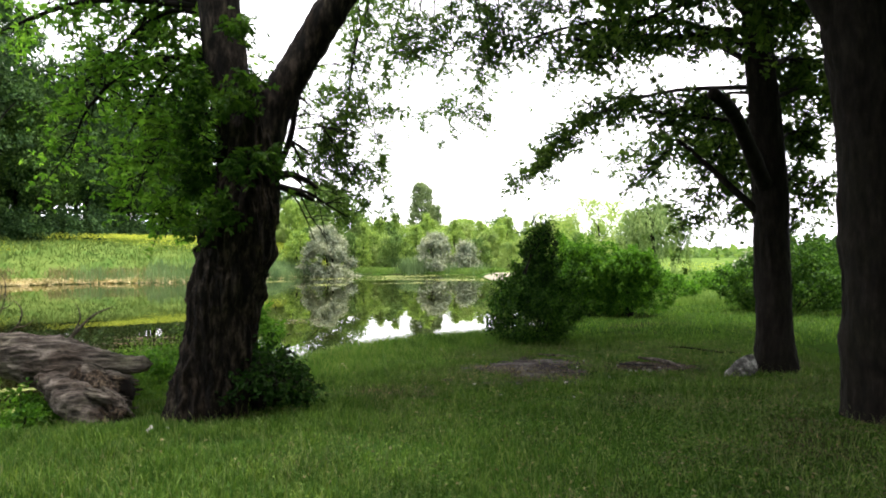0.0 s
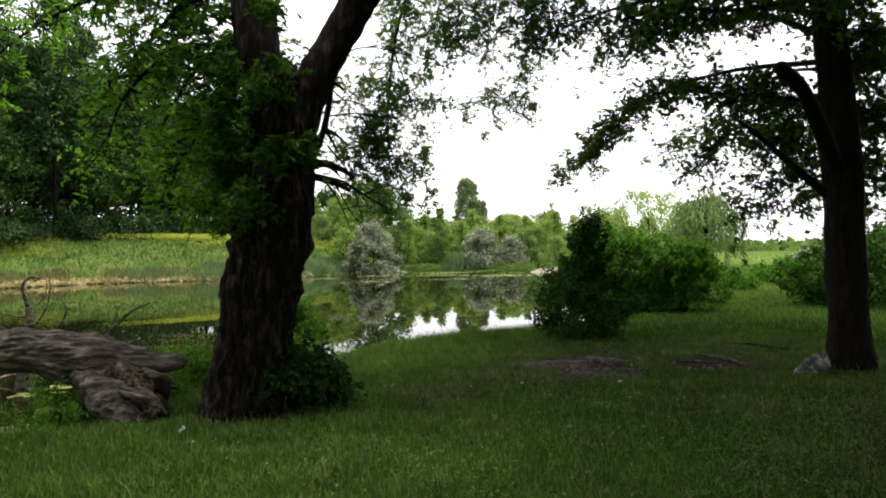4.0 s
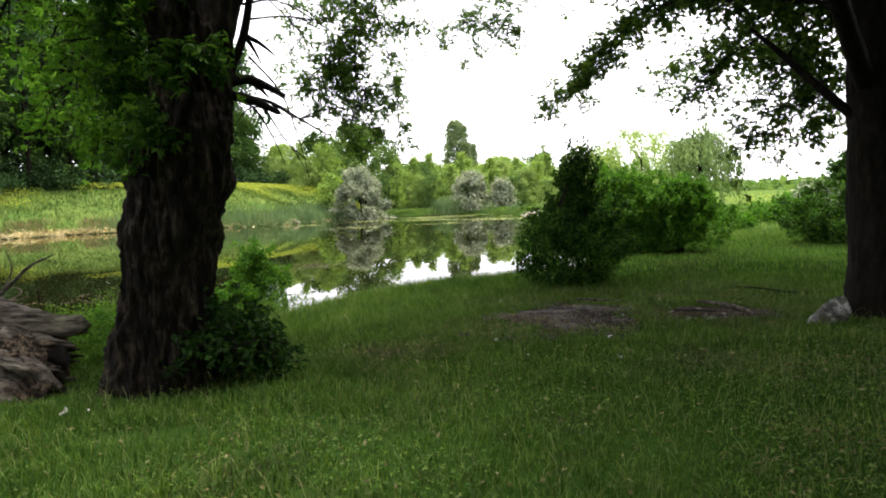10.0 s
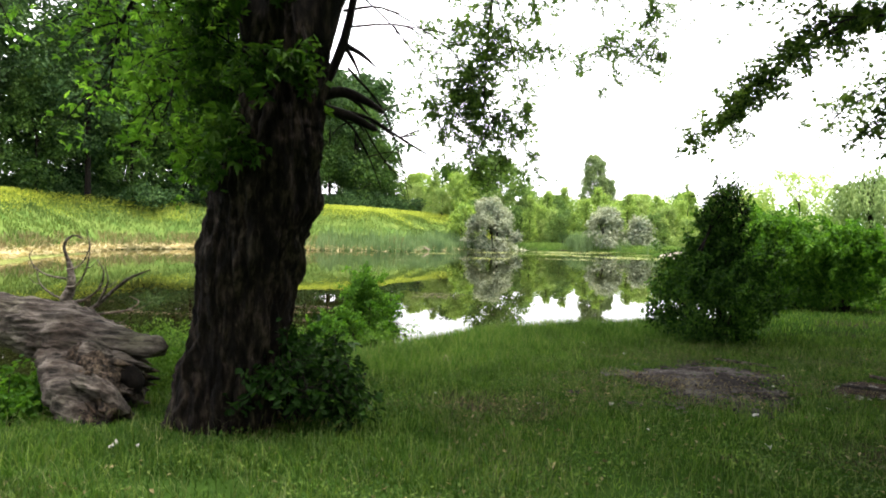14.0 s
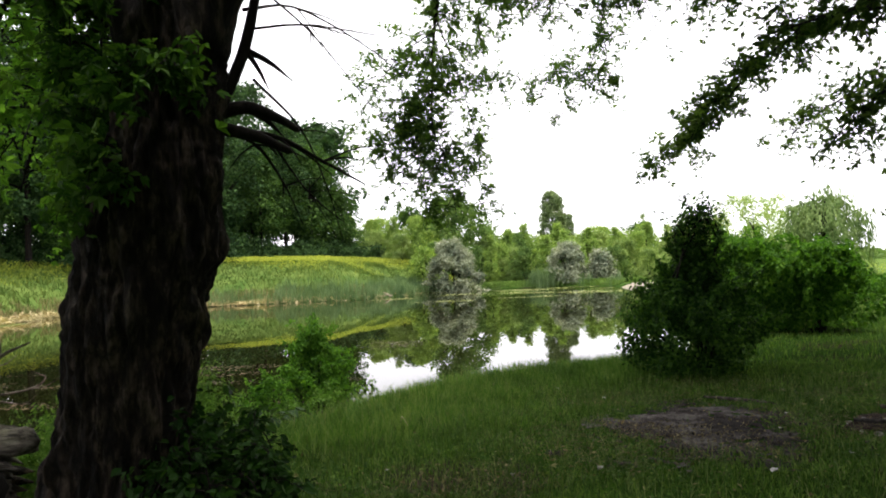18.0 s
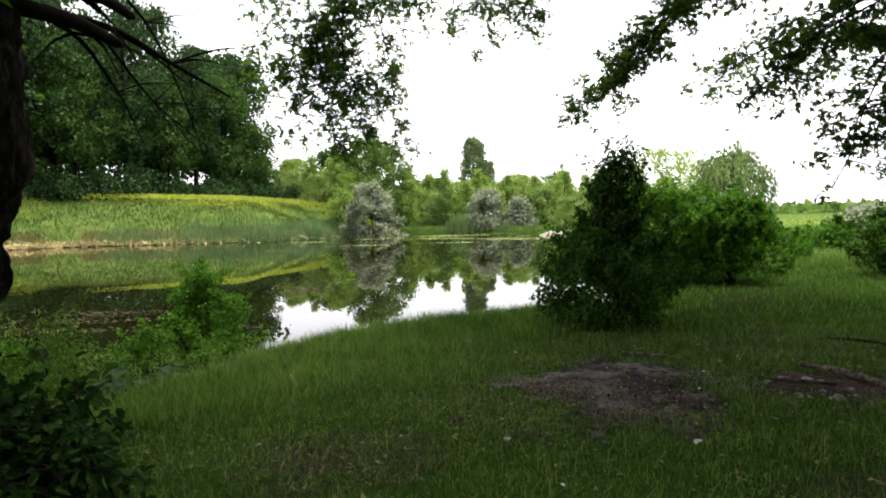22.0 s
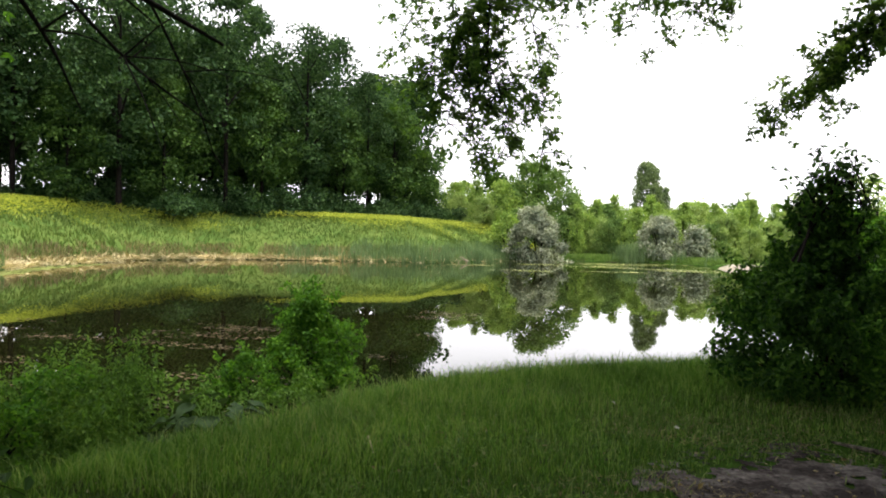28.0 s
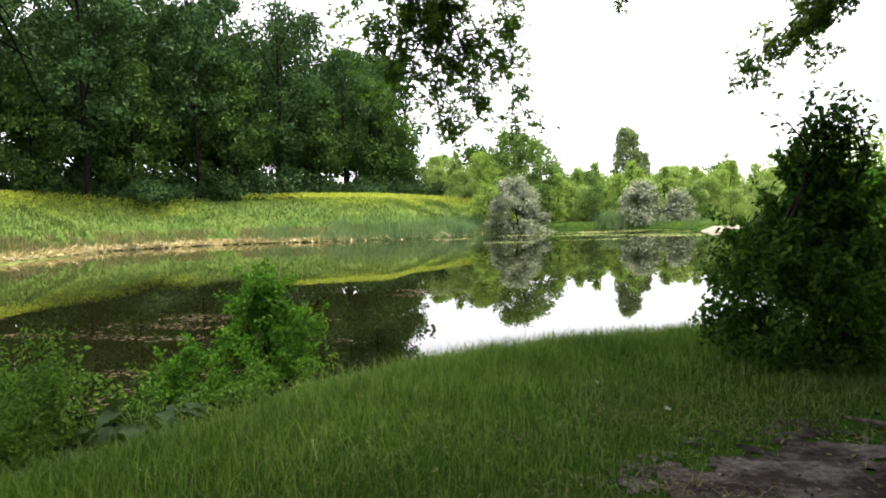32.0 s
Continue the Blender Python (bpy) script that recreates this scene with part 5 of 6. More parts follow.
for z, reach, rise, r in ((0.15, 0.85, 0.75, 0.03), (0.4, 0.5, 1.0, 0.024), (0.55, -0.55, 0.5, 0.022), (0.7, 0.3, 0.55, 0.018), (-0.1, 1.15, 0.35, 0.028), (0.2, -0.75, 0.65, 0.022), (-0.2, 0.8, -0.05, 0.02)):
    side = 0.15 * rng.normal()
    rows = [(-7.9, 12.33, z, r), (-7.9 + reach * 0.45, 12.33 + side, z + 0.05, r * 0.8), (-7.9 + reach * 0.85, 12.33 + side * 1.5, z + rise * 0.35, r * 0.6), (-7.9 + reach, 12.33 + side * 2, z + rise * 0.75, r * 0.4), (-7.9 + reach * 0.85, 12.33 + side * 2, z + rise, r * 0.15)]
    fork = [(*rows[2][:3], r * 0.45), (rows[2][0] + reach * 0.2, rows[2][1], rows[2][2] + 0.03, r * 0.3), (rows[2][0] + reach * 0.38, rows[2][1] + 0.05, rows[2][2] + 0.16, r * 0.1)]
    mesh("twig", *merge([tube(rows, 16, 6, 0.2, 52), tube(fork, 8, 5, 0.1, 53)]), mat=DEADWOOD, parent=snag)

pale_stick = thing("pale_stick", Matrix.Identity(4), "pale forked stick lying in the shallow water", "stick")
mesh("stem", *tube([(-9.3, 12.9, -0.92, 0.02), (-8.9, 13.1, -0.7, 0.018), (-8.5, 13.2, -0.62, 0.014), (-8.2, 13.3, -0.5, 0.007)], 16, 8, 0.2, 57), mat=PALE_WOOD, parent=pale_stick)
mesh("fork", *tube([(-8.7, 13.15, -0.66, 0.016), (-8.5, 13.1, -0.54, 0.012), (-8.35, 13.1, -0.42, 0.005)], 8, 6), mat=PALE_WOOD, parent=pale_stick)
for rows in ([(-22.5, 66.2, -0.7, 0.07), (-22.9, 65.9, -0.35, 0.06), (-23.5, 65.8, 0.15, 0.04)], [(-14.2, 69.5, -0.75, 0.07), (-13.6, 69.2, -0.5, 0.06), (-12.9, 69.0, -0.62, 0.04)], [(-13.2, 69.3, -0.75, 0.06), (-13.4, 68.9, -0.4, 0.05), (-13.8, 68.8, -0.25, 0.03)]):
    tagged(mesh("driftwood", *tube(rows, 12, 8, 0.25, int(abs(rows[0][1])) % 40), mat=PALE_WOOD), "bleached dead branch washed up on the far shore", "dead branch", "driftwood on the far shore")
# ---- the fireplace, the rock and the litter ----
m, nodes, links, b = material("pale_rock", 0.85, 0.25)
n1 = noise_node(nodes, links, 7.0, 6.0, 0.7)
links.new(ramp(nodes, links, n1.outputs["Fac"], [(0.42, (0.035, 0.035, 0.03)), (0.52, (0.1, 0.1, 0.092)), (0.64, (0.36, 0.36, 0.34))]).outputs[0], b.inputs["Base Color"])
bump(nodes, links, b, n1.outputs["Fac"], 0.6, 0.03)
ROCK = m
m, nodes, links, b = material("fireplace_stone", 0.9, 0.2)
n1 = noise_node(nodes, links, 14.0, 5.0, 0.7)
links.new(ramp(nodes, links, n1.outputs["Fac"], [(0.4, (0.05, 0.045, 0.04)), (0.54, (0.2, 0.19, 0.175)), (0.68, (0.45, 0.44, 0.41))]).outputs[0], b.inputs["Base Color"])
PALE_STONE = m
m, nodes, links, b = material("charred", 0.9, 0.2)
n1 = noise_node(nodes, links, 20.0, 4.0)
links.new(ramp(nodes, links, n1.outputs["Fac"], [(0.4, (0.012, 0.011, 0.01)), (0.7, (0.05, 0.045, 0.04))]).outputs[0], b.inputs["Base Color"])
CHAR = m
m, nodes, links, b = material("burnt_earth", 0.95, 0.1)
n1 = noise_node(nodes, links, 16.0, 8.0, 0.75)
n2 = noise_node(nodes, links, 1.7, 6.0, 0.72)
dark_soil = ramp(nodes, links, n1.outputs["Fac"], [(0.38, (0.006, 0.0045, 0.004)), (0.56, (0.017, 0.012, 0.01)), (0.76, (0.044, 0.033, 0.027))])
grey_ash = ramp(nodes, links, n1.outputs["Fac"], [(0.36, (0.03, 0.026, 0.023)), (0.54, (0.085, 0.077, 0.07)), (0.74, (0.18, 0.166, 0.152))])
strewn = ramp(nodes, links, n2.outputs["Fac"], [(0.47, (0, 0, 0)), (0.6, (1, 1, 1))])
links.new(mix_color(nodes, links, strewn.outputs[0], dark_soil.outputs[0], grey_ash.outputs[0]), b.inputs["Base Color"])
bump(nodes, links, b, n1.outputs["Fac"], 0.7, 0.03)
BURNT = m
m, nodes, links, b = material("fireplace_soil", 0.95, 0.1)
n1 = noise_node(nodes, links, 9.0, 6.0, 0.7)
links.new(ramp(nodes, links, n1.outputs["Fac"], [(0.38, (0.008, 0.005, 0.004)), (0.56, (0.025, 0.015, 0.011)), (0.78, (0.06, 0.042, 0.033))]).outputs[0], b.inputs["Base Color"])
bump(nodes, links, b, n1.outputs["Fac"], 0.7, 0.03)
FIRE_EARTH = m
m, nodes, links, b = material("litter_paper", 0.7, 0.3)
n1 = noise_node(nodes, links, 30.0, 3.0)
links.new(ramp(nodes, links, n1.outputs["Fac"], [(0.3, (0.2, 0.2, 0.17)), (0.7, (0.4, 0.39, 0.36))]).outputs[0], b.inputs["Base Color"])
PAPER = m


def stone(name, x, y, size, mat, seed, label="", parent=None, sink=0.3, flat=(1, 0.8, 0.65)):
    bm = bmesh.new()
    bmesh.ops.create_icosphere(bm, subdivisions=3, radius=1)
    v = np.array([p.co[:] for p in bm.verts])
    f = np.array([[p.index for p in q.verts] for q in bm.faces])
    bm.free()
    v = v * (0.7 + 0.6 * fbm(v + seed * 7.3, 1.1, seed))[:, None]
    cut = np.random.default_rng(seed)
    for k in range(9):
        face = unit(cut.normal(size=3))
        v = v - np.maximum(v @ face - (0.5 + 0.25 * cut.random()), 0)[:, None] * face
    v = v * 1.25 * size * np.array(flat)
    ob = mesh(name, v, f, mat=mat, parent=parent, smooth=False, label=label)
    ob.matrix_basis = pose(x, y, land_z(x, y) + size * flat[2] * (1 - sink) * 0.8, 0, 0, seed * 47)
    return ob


rock = tagged(stone("rock", 5.5, 10.1, 0.31, ROCK, 11, flat=(1.15, 0.6, 0.55)), "pale mottled rock beside the oak", "rock")
rock.matrix_basis = pose(5.5, 10.1, land_z(5.5, 10.1) + 0.1, 0, -20, 15)
for k in range(44):
    x, y = FIRE[0] - 0.1 + 0.24 * rng.normal(), FIRE[1] + 0.2 * rng.normal()
    s = 0.018 + 0.045 * rng.random() ** 2
    pale = k % 3 != 0
    tagged(stone("fireplace_stone", x, y, s, PALE_STONE if pale else CHAR, 60 + k), "pale stone of the old fireplace" if pale else "soot-blackened stone of the old fireplace", "stone", "stones of the old fireplace")


def stick(name, rows, label, mat=DEADWOOD, category="stick"):
    rows = [(x, y, land_z(x, y) + z, r) for x, y, z, r in rows]
    return tagged(mesh(name, *tube(rows, 16, 8, 0.25, int(abs(rows[0][0] * 91)) % 50), mat=mat), label, category)


stick("charred_stick", [(4.45, 11.95, 0.07, 0.025), (4.68, 11.5, 0.08, 0.035), (4.82, 11.1, 0.06, 0.035), (4.8, 10.8, 0.05, 0.02)], "thick brown stick lying across the fireplace")
stick("charred_stick", [(3.85, 11.3, 0.06, 0.02), (4.1, 11.15, 0.07, 0.022), (4.4, 11.1, 0.05, 0.012)], "short blackened stick in the fireplace", CHAR)
stick("fallen_branch", [(5.7, 13.9, 0.02, 0.01), (6.1, 13.6, 0.05, 0.018), (6.6, 13.1, 0.03, 0.016), (7.1, 12.95, 0.02, 0.008)], "dead fallen branch on the grass", BARK_DARK)
stick("fallen_branch", [(2.75, 13.2, 0.05, 0.012), (3.05, 12.95, 0.05, 0.025), (3.35, 12.7, 0.04, 0.02), (3.5, 12.55, 0.03, 0.01)], "short dead branch lying below the shrub", DEADWOOD)
stick("twig", [(-1.25, 11.75, 0.05, 0.006), (-1.2, 11.6, 0.14, 0.006), (-1.1, 11.45, 0.05, 0.004)], "thin dry twig in the grass", PALE_WOOD)
for k, (x, y, s) in enumerate(((0.95, 9.42, 0.07), (-2.92, 6.8, 0.08), (-2.75, 6.85, 0.05), (0.78, 14.1, 0.06), (1.4, 13.2, 0.09), (-0.9, 9.3, 0.06), (0.2, 9.2, 0.06), (2.3, 9.2, 0.07), (2.1, 8.1, 0.09), (1.2, 8.5, 0.05), (3.2, 9.9, 0.06), (2.95, 10.9, 0.05), (3.3, 11.7, 0.05))):
    p = np.stack(np.meshgrid(np.linspace(-1, 1, 5), np.linspace(-0.7, 0.7, 5)), -1).reshape(-1, 2) * s * 0.38
    z = vnoise(np.c_[p * 30, 0 * p[:, 0] + k], 1.0, k) * s * 0.9
    q = (np.arange(4)[:, None] * 5 + np.arange(4)[None])[..., None] + [0, 1, 6, 5]
    ob = mesh("litter", np.c_[p, z], q.reshape(-1, 4), mat=PAPER)
    ob.matrix_basis = pose(x, y, land_z(x, y) + 0.04, 8, -6, k * 53)
    tagged(ob, "crumpled scrap of pale paper on the grass", "litter", "scraps of litter")

# The patch of burnt earth with pale ash at its heart, charcoal crumbs and dead leaves.
ax, ay = np.meshgrid(np.linspace(-1.5, 2.1, 200), np.linspace(-1.6, 2.2, 200))
pp = np.stack([ax, ay, 0 * ax], -1).reshape(-1, 3)
rough_edge = (fbm(pp, 2.2, 19, 4).reshape(ax.shape) - 0.5) * 1.9
fine_edge = (fbm(pp, 16.0, 29, 3).reshape(ax.shape) - 0.5) * 1.9
body = 1 - np.hypot((ax - 0.2 - 0.2 * ay) / 1.05, (ay - 0.35) / 1.5) + rough_edge + fine_edge * 0.5
az = land(ax + ASH[0], ay + ASH[1]) + 0.012 + np.clip(body, -0.5, 0.5) * 0.025 + 0.018 * (fbm(pp, 9.0, 9, 5).reshape(ax.shape) - 0.5)
ash_v = np.stack([ax + ASH[0], ay + ASH[1], az], -1).reshape(-1, 3)
q = ((np.arange(199)[:, None] * 200 + np.arange(199)[None])[..., None] + [0, 1, 201, 200]).reshape(-1, 4)
inside = body.reshape(-1)[q].min(1) > -0.02
tagged(mesh("ash_patch", ash_v, q[inside], mat=BURNT), "dark burnt earth with grey ash of an old fire", "ash patch", kind="stuff")
fx, fy = np.meshgrid(np.linspace(-1.1, 1.5, 110), np.linspace(-0.9, 0.9, 90))
fp = np.stack([fx, fy, 0 * fx + 3], -1).reshape(-1, 3)
edge = 1 - np.hypot((fx - 0.2) / 0.85, fy / 0.55) + (fbm(fp, 2.6, 41, 4).reshape(fx.shape) - 0.5) * 1.7 + (fbm(fp, 10.0, 43, 3).reshape(fx.shape) - 0.5) * 0.6
fv = np.stack([fx + FIRE[0], fy + FIRE[1], land(fx + FIRE[0], fy + FIRE[1]) + 0.014 + np.clip(edge, -0.5, 0.5) * 0.04 + 0.035 * (fbm(fp, 8.0, 44).reshape(fx.shape) - 0.5)], -1).reshape(-1, 3)
q = ((np.arange(89)[:, None] * 110 + np.arange(109)[None])[..., None] + [0, 1, 111, 110]).reshape(-1, 4)
tagged(mesh("fireplace_earth", fv, q[edge.reshape(-1)[q].min(1) > 0], mat=FIRE_EARTH), "reddish brown burnt earth of the old fireplace", "burnt earth")
n = 900
cx, cy = ASH[0] + 0.35 + rng.normal(size=n) * 0.75, ASH[1] - 0.1 + rng.normal(size=n) * 0.5
p = np.stack([cx, cy, land(cx, cy) + 0.03], 1)
tagged(mesh("charcoal_crumbs", *leaf_mesh(p[:600], rng.normal(size=(600, 3)) + [0, 0, 1.2], 0.012 + 0.03 * rng.random(600), 0.7, 0.25), mat=CHAR, smooth=False), "crumbs of charcoal on the burnt earth", "charcoal", kind="stuff")
tagged(mesh("dead_leaves", *leaf_mesh(p[600:], rng.normal(size=(300, 3)) * 0.5 + [0, 0, 1.2], 0.02 + 0.03 * rng.random(300), 0.5, 0.15), mat=LITTER_LEAF, smooth=False), "pale dead leaves scattered over the burnt earth", "leaves", kind="stuff")


def burdock(place, label):
    """A rosette of large heart-shaped leaves on long stalks."""
    ob = thing("burdock", place, label, "plant", "broad-leaved plants on the bank")
    for k in range(22):
        a, reach, up = k * 2.4 + 0.4 * rng.random(), 0.18 + 0.3 * rng.random(), 0.15 + 0.35 * rng.random()
        d = np.array([np.cos(a), np.sin(a), 0])
        base = d * reach + [0, 0, up]
        mesh("stalk", *tube([(0, 0, -0.05, 0.012), (*(d * reach * 0.5 + [0, 0, up * 0.7]), 0.01), (*base, 0.006)], 8, 6), mat=LEAF_WEED, parent=ob)
        u, w = np.meshgrid(np.linspace(0, 1, 9), np.linspace(-1, 1, 7))
        size = 0.18 + 0.15 * rng.random()
        half = 0.42 * np.sin(np.pi * np.clip(u, 0, 1) ** 0.62) + 0.03
        side = np.array([-d[1], d[0], 0])
        wave = 0.05 * np.sin(9 * u + k) * np.abs(w)
        v = base + size * ((u - 0.12)[..., None] * d * 0.95 + (w * half)[..., None] * side + (0.16 * np.abs(w) + wave - 0.62 * u**2 + 0.1 * u)[..., None] * [0, 0, 1])
        q = ((np.arange(6)[:, None] * 9 + np.arange(8)[None])[..., None] + [0, 1, 10, 9]).reshape(-1, 4)
        mesh("leaf", v.reshape(-1, 3), q, mat=LEAF_BURDOCK, parent=ob)
    return ob


LEAF_BURDOCK = leaf_material("burdock_leaves", (0.016, 0.036, 0.014), (0.026, 0.052, 0.02), (0.042, 0.074, 0.032), 0.2, 5.0, 0.05)
burdock(at(-3.2, 12.3, 20, 0.9), "large-leaved burdock plant on the bank")
burdock(at(-3.6, 12.2, 140, 0.75), "smaller burdock plant among the weeds")


# ---- grass, reeds, flowers ----
def on_land(x, y, lift=-0.01):
    return np.stack([x, y, land(x, y) + lift], 1)


def sown(count, x0, x1, y0, y1):
    return x0 + (x1 - x0) * rng.random(count), y0 + (y1 - y0) * rng.random(count)


def grass(name, label, p, height, width, mat, lean=0.4):
    tagged(mesh(name, *blades(p, height, width, lean), mat=mat, smooth=False), label, "grass", kind="stuff")


x, y = sown(420000, -6.5, 9.0, 0.8, 16.5)
d = -into_pond(x, y)
keep = (d > 0.1) & (rng.random(len(x)) > bare(x, y) * 0.985) & (np.hypot(x + 2.6, y - 7.95) > 0.5)
worn = fbm(np.c_[x, y, 0 * x], 0.8, 73, 3)
keep &= rng.random(len(x)) < np.clip(1.25 - 0.05 * y, 0.35, 1.0) * smooth(0.1, 0.42, worn + 0.1 * rng.random(len(x)))
x, y, d = x[keep], y[keep], d[keep]
tuft = fbm(np.c_[x, y, 0 * x], 1.3, 71, 3)
h = (0.025 + 0.11 * tuft) * (0.35 + 0.9 * rng.random(len(x)) ** 1.5) * np.interp(d, [0, 2.2, 4.5], [1.3, 1.3, 1.0])
h *= np.where(y < 8.6, np.interp(x, [-5, -2, 0.3, 2.5], [1.7, 1.7, 1.1, 0.7]), 1.0)
h *= np.interp(np.minimum(np.hypot(x + 2.5, y - 7.7), np.hypot((x + 4.4) * 0.5, y - 7.7)), [0.5, 1.2], [0.45, 1.0])
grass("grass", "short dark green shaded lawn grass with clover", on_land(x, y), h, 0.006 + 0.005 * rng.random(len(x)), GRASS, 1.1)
x, y = sown(50000, -2.5, 7, 1.5, 13.5)
keep = (rng.random(len(x)) > bare(x, y)) & (rng.random(len(x)) < smooth(0.4, 0.6, fbm(np.c_[x, y, 0 * x], 1.5, 77, 3))) & (-into_pond(x, y) > 1.5)
x, y = x[keep], y[keep]
p = on_land(x, y, 0.02) + np.stack([0 * x, 0 * x, 0.05 * rng.random(len(x))], 1)
tagged(mesh("clover", *leaf_mesh(p, rng.normal(size=p.shape) * 0.35 + [0, 0, 1], 0.018 + 0.022 * rng.random(len(p)), 0.8, 0.1), mat=GRASS, smooth=False), "low clover and plantain leaves in the lawn", "clover", kind="stuff")
x, y = sown(2600, -3, 7, 2, 14)
p = on_land(x, y, 0.02)
tagged(mesh("fallen_leaves", *leaf_mesh(p, rng.normal(size=p.shape) * 0.4 + [0, 0, 1], 0.02 + 0.05 * rng.random(len(p)), 0.5, 0.1), mat=LITTER_LEAF, smooth=False), "dry leaves and straw lying in the grass", "leaves", kind="stuff")
x, y = sown(120000, -12, 14, -9, 8)
keep = ((y < 0.9) | (x < -6.4) | (x > 8.9)) & (-into_pond(x, y) > 0.1)
x, y = x[keep], y[keep]
grass("rough_grass", "shaded green grass under the trees", on_land(x, y), 0.05 + 0.12 * rng.random(len(x)), 0.012 + 0.008 * rng.random(len(x)), GRASS, 0.9)
x, y = sown(190000, -4, 9, 10, 21)
d = -into_pond(x, y)
keep = (d > 0.0) & (d < 4.6) & (x < 3.6 + 0.4 * rng.normal(size=len(x))) & (rng.random(len(x)) > bare(x, y) * 1.2) & (rng.random(len(x)) < np.interp(d, [0, 1.5, 4.6], [1, 0.8, 0.0]))
x, y, d = x[keep], y[keep], d[keep]
h = np.interp(d, [0, 0.8, 1.8, 4.6], [0.2, 0.25, 0.26, 0.1]) * (0.35 + 0.85 * rng.random(len(x)) ** 1.6) * (0.7 + 0.6 * fbm(np.c_[x, y, 0 * x], 1.8, 76, 3))
grass("long_grass", "long bright green grass along the bank", on_land(x, y), h, 0.006 + 0.004 * rng.random(len(x)), GRASS_LONG, 1.1)
# Seed heads standing over the crest of the bank.
x, y = sown(16000, -3.2, 4, 11, 20)
d = -into_pond(x, y)
keep = (d > 0.1) & (d < 2.2) & (rng.random(len(x)) < np.interp(d, [0, 0.8, 2.2], [0.4, 0.2, 0.03]))
x, y = x[keep], y[keep]
grass("seed_grass", "pale feathery seed heads over the long grass", on_land(x, y, 0.1), 0.08 + 0.16 * rng.random(len(x)), 0.007, SEED, 0.9)
x, y = sown(70000, -4, 8, 2, 15)
keep = (-into_pond(x, y) > 0.6) & (rng.random(len(x)) < smooth(0.46, 0.66, fbm(np.c_[x, y, 0 * x], 0.9, 79, 4)))
x, y = x[keep], y[keep]
grass("thatch", "pale straw and dead grass lying in the lawn", on_land(x, y, 0.03), 0.012 + 0.03 * rng.random(len(x)), 0.005 + 0.003 * rng.random(len(x)), THATCH, 5.0)
x, y = sown(15000, -5, 8, 1.5, 15)
keep = (-into_pond(x, y) > 0.6) & (rng.random(len(x)) > bare(x, y))
x, y = x[keep], y[keep]
grass("dry_stalks", "thin dry stalks scattered through the lawn", on_land(x, y), 0.08 + 0.16 * rng.random(len(x)), 0.005, SEED, 1.3)
x, y = sown(190000, 3, 34, 14, 62)
d = -into_pond(x, y)
keep = (d > 0.3) & (rng.random(len(x)) < np.clip(1.3 - y / 60, 0.25, 1))
x, y = x[keep], y[keep]
# Past the clearing, the open light is put into a paler blade colour.
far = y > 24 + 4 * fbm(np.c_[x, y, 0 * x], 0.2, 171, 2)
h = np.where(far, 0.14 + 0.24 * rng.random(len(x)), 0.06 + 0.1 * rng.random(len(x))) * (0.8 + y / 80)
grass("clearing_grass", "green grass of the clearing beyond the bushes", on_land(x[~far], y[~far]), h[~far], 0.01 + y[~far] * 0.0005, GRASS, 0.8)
grass("field_grass", "field grass beyond the clearing, sunlight painted into its pale green", on_land(x[far], y[far]), h[far] * 1.2, 0.016 + y[far] * 0.0007, REED, 0.6)

# Far meadow: grass on the slope, yellow bloom towards the wood, dry reeds and green reeds by the water.
x, y = sown(230000, -72, 18, 18, 96)
d = -into_pond(x, y)
keep = (d > 0.9) & (d < 34) & ((x < -8) | (y > 80))
x, y, d = x[keep], y[keep], d[keep]
h = (0.15 + 0.4 * fbm(np.c_[x, y, 0 * x], 0.35, 81, 3)) * (0.6 + 0.7 * rng.random(len(x)))
grass("meadow_grass", "pale green meadow grass on the slope", on_land(x, y), h, 0.05 + 0.04 * rng.random(len(x)), GRASS_FAR, 0.6)
x, y = sown(420000, -75, -8, 18, 96)
d = -into_pond(x, y)
patch = fbm(np.c_[x, y, 0 * x], 0.16, 91, 3)
edge = -0.787 * (x + 62) + 0.618 * (y - 36)
keep = (d > 3.6) & (edge < 1.2) & (y < 93) & (rng.random(len(x)) < smooth(0.3, 0.75, patch * 0.8 + 0.075 * (np.minimum(d, 10) - 4.6)))
x, y = x[keep][:110000], y[keep][:110000]
p = on_land(x, y, 0.4) + np.stack([0 * x, 0 * x, 0.45 * rng.random(len(x))], 1)
tagged(mesh("meadow_flowers", *leaf_mesh(p, rng.normal(size=p.shape) * 0.5 + [0.2, -0.5, 1], 0.07 + 0.06 * rng.random(len(p)), 0.8), mat=FLOWER, smooth=False), "bright yellow flowers thick over the meadow", "flowers", kind="stuff")
x, y = sown(200000, -40, 14, 18, 92)
d = -into_pond(x, y)
keep = (d > -0.6) & (d < 2.6) & ((y < 36) | (y > 60)) & (y > 26) & (rng.random(len(x)) < smooth(0.42, 0.58, fbm(np.c_[x, y, 0 * x], 0.14, 95, 2) + np.where(((x > -24) & (x < -10)) | (y < 36), 0.2, -0.3)))
x, y = x[keep][:15000], y[keep][:15000]
grass("reeds", "green reeds growing at the far shore", np.stack([x, y, np.maximum(land(x, y), WATER - 0.1)], 1), 0.7 + 0.9 * rng.random(len(x)), 0.04 + 0.03 * rng.random(len(x)), REED_BLUE, 0.25)
x, y = sown(160000, -42, -10, 18, 80)
d = -into_pond(x, y)
keep = (d > -0.5) & (d < 0.9) & (rng.random(len(x)) < np.interp(x, [-24, -17], [1, 0.12]))
x, y = x[keep][:16000], y[keep][:16000]
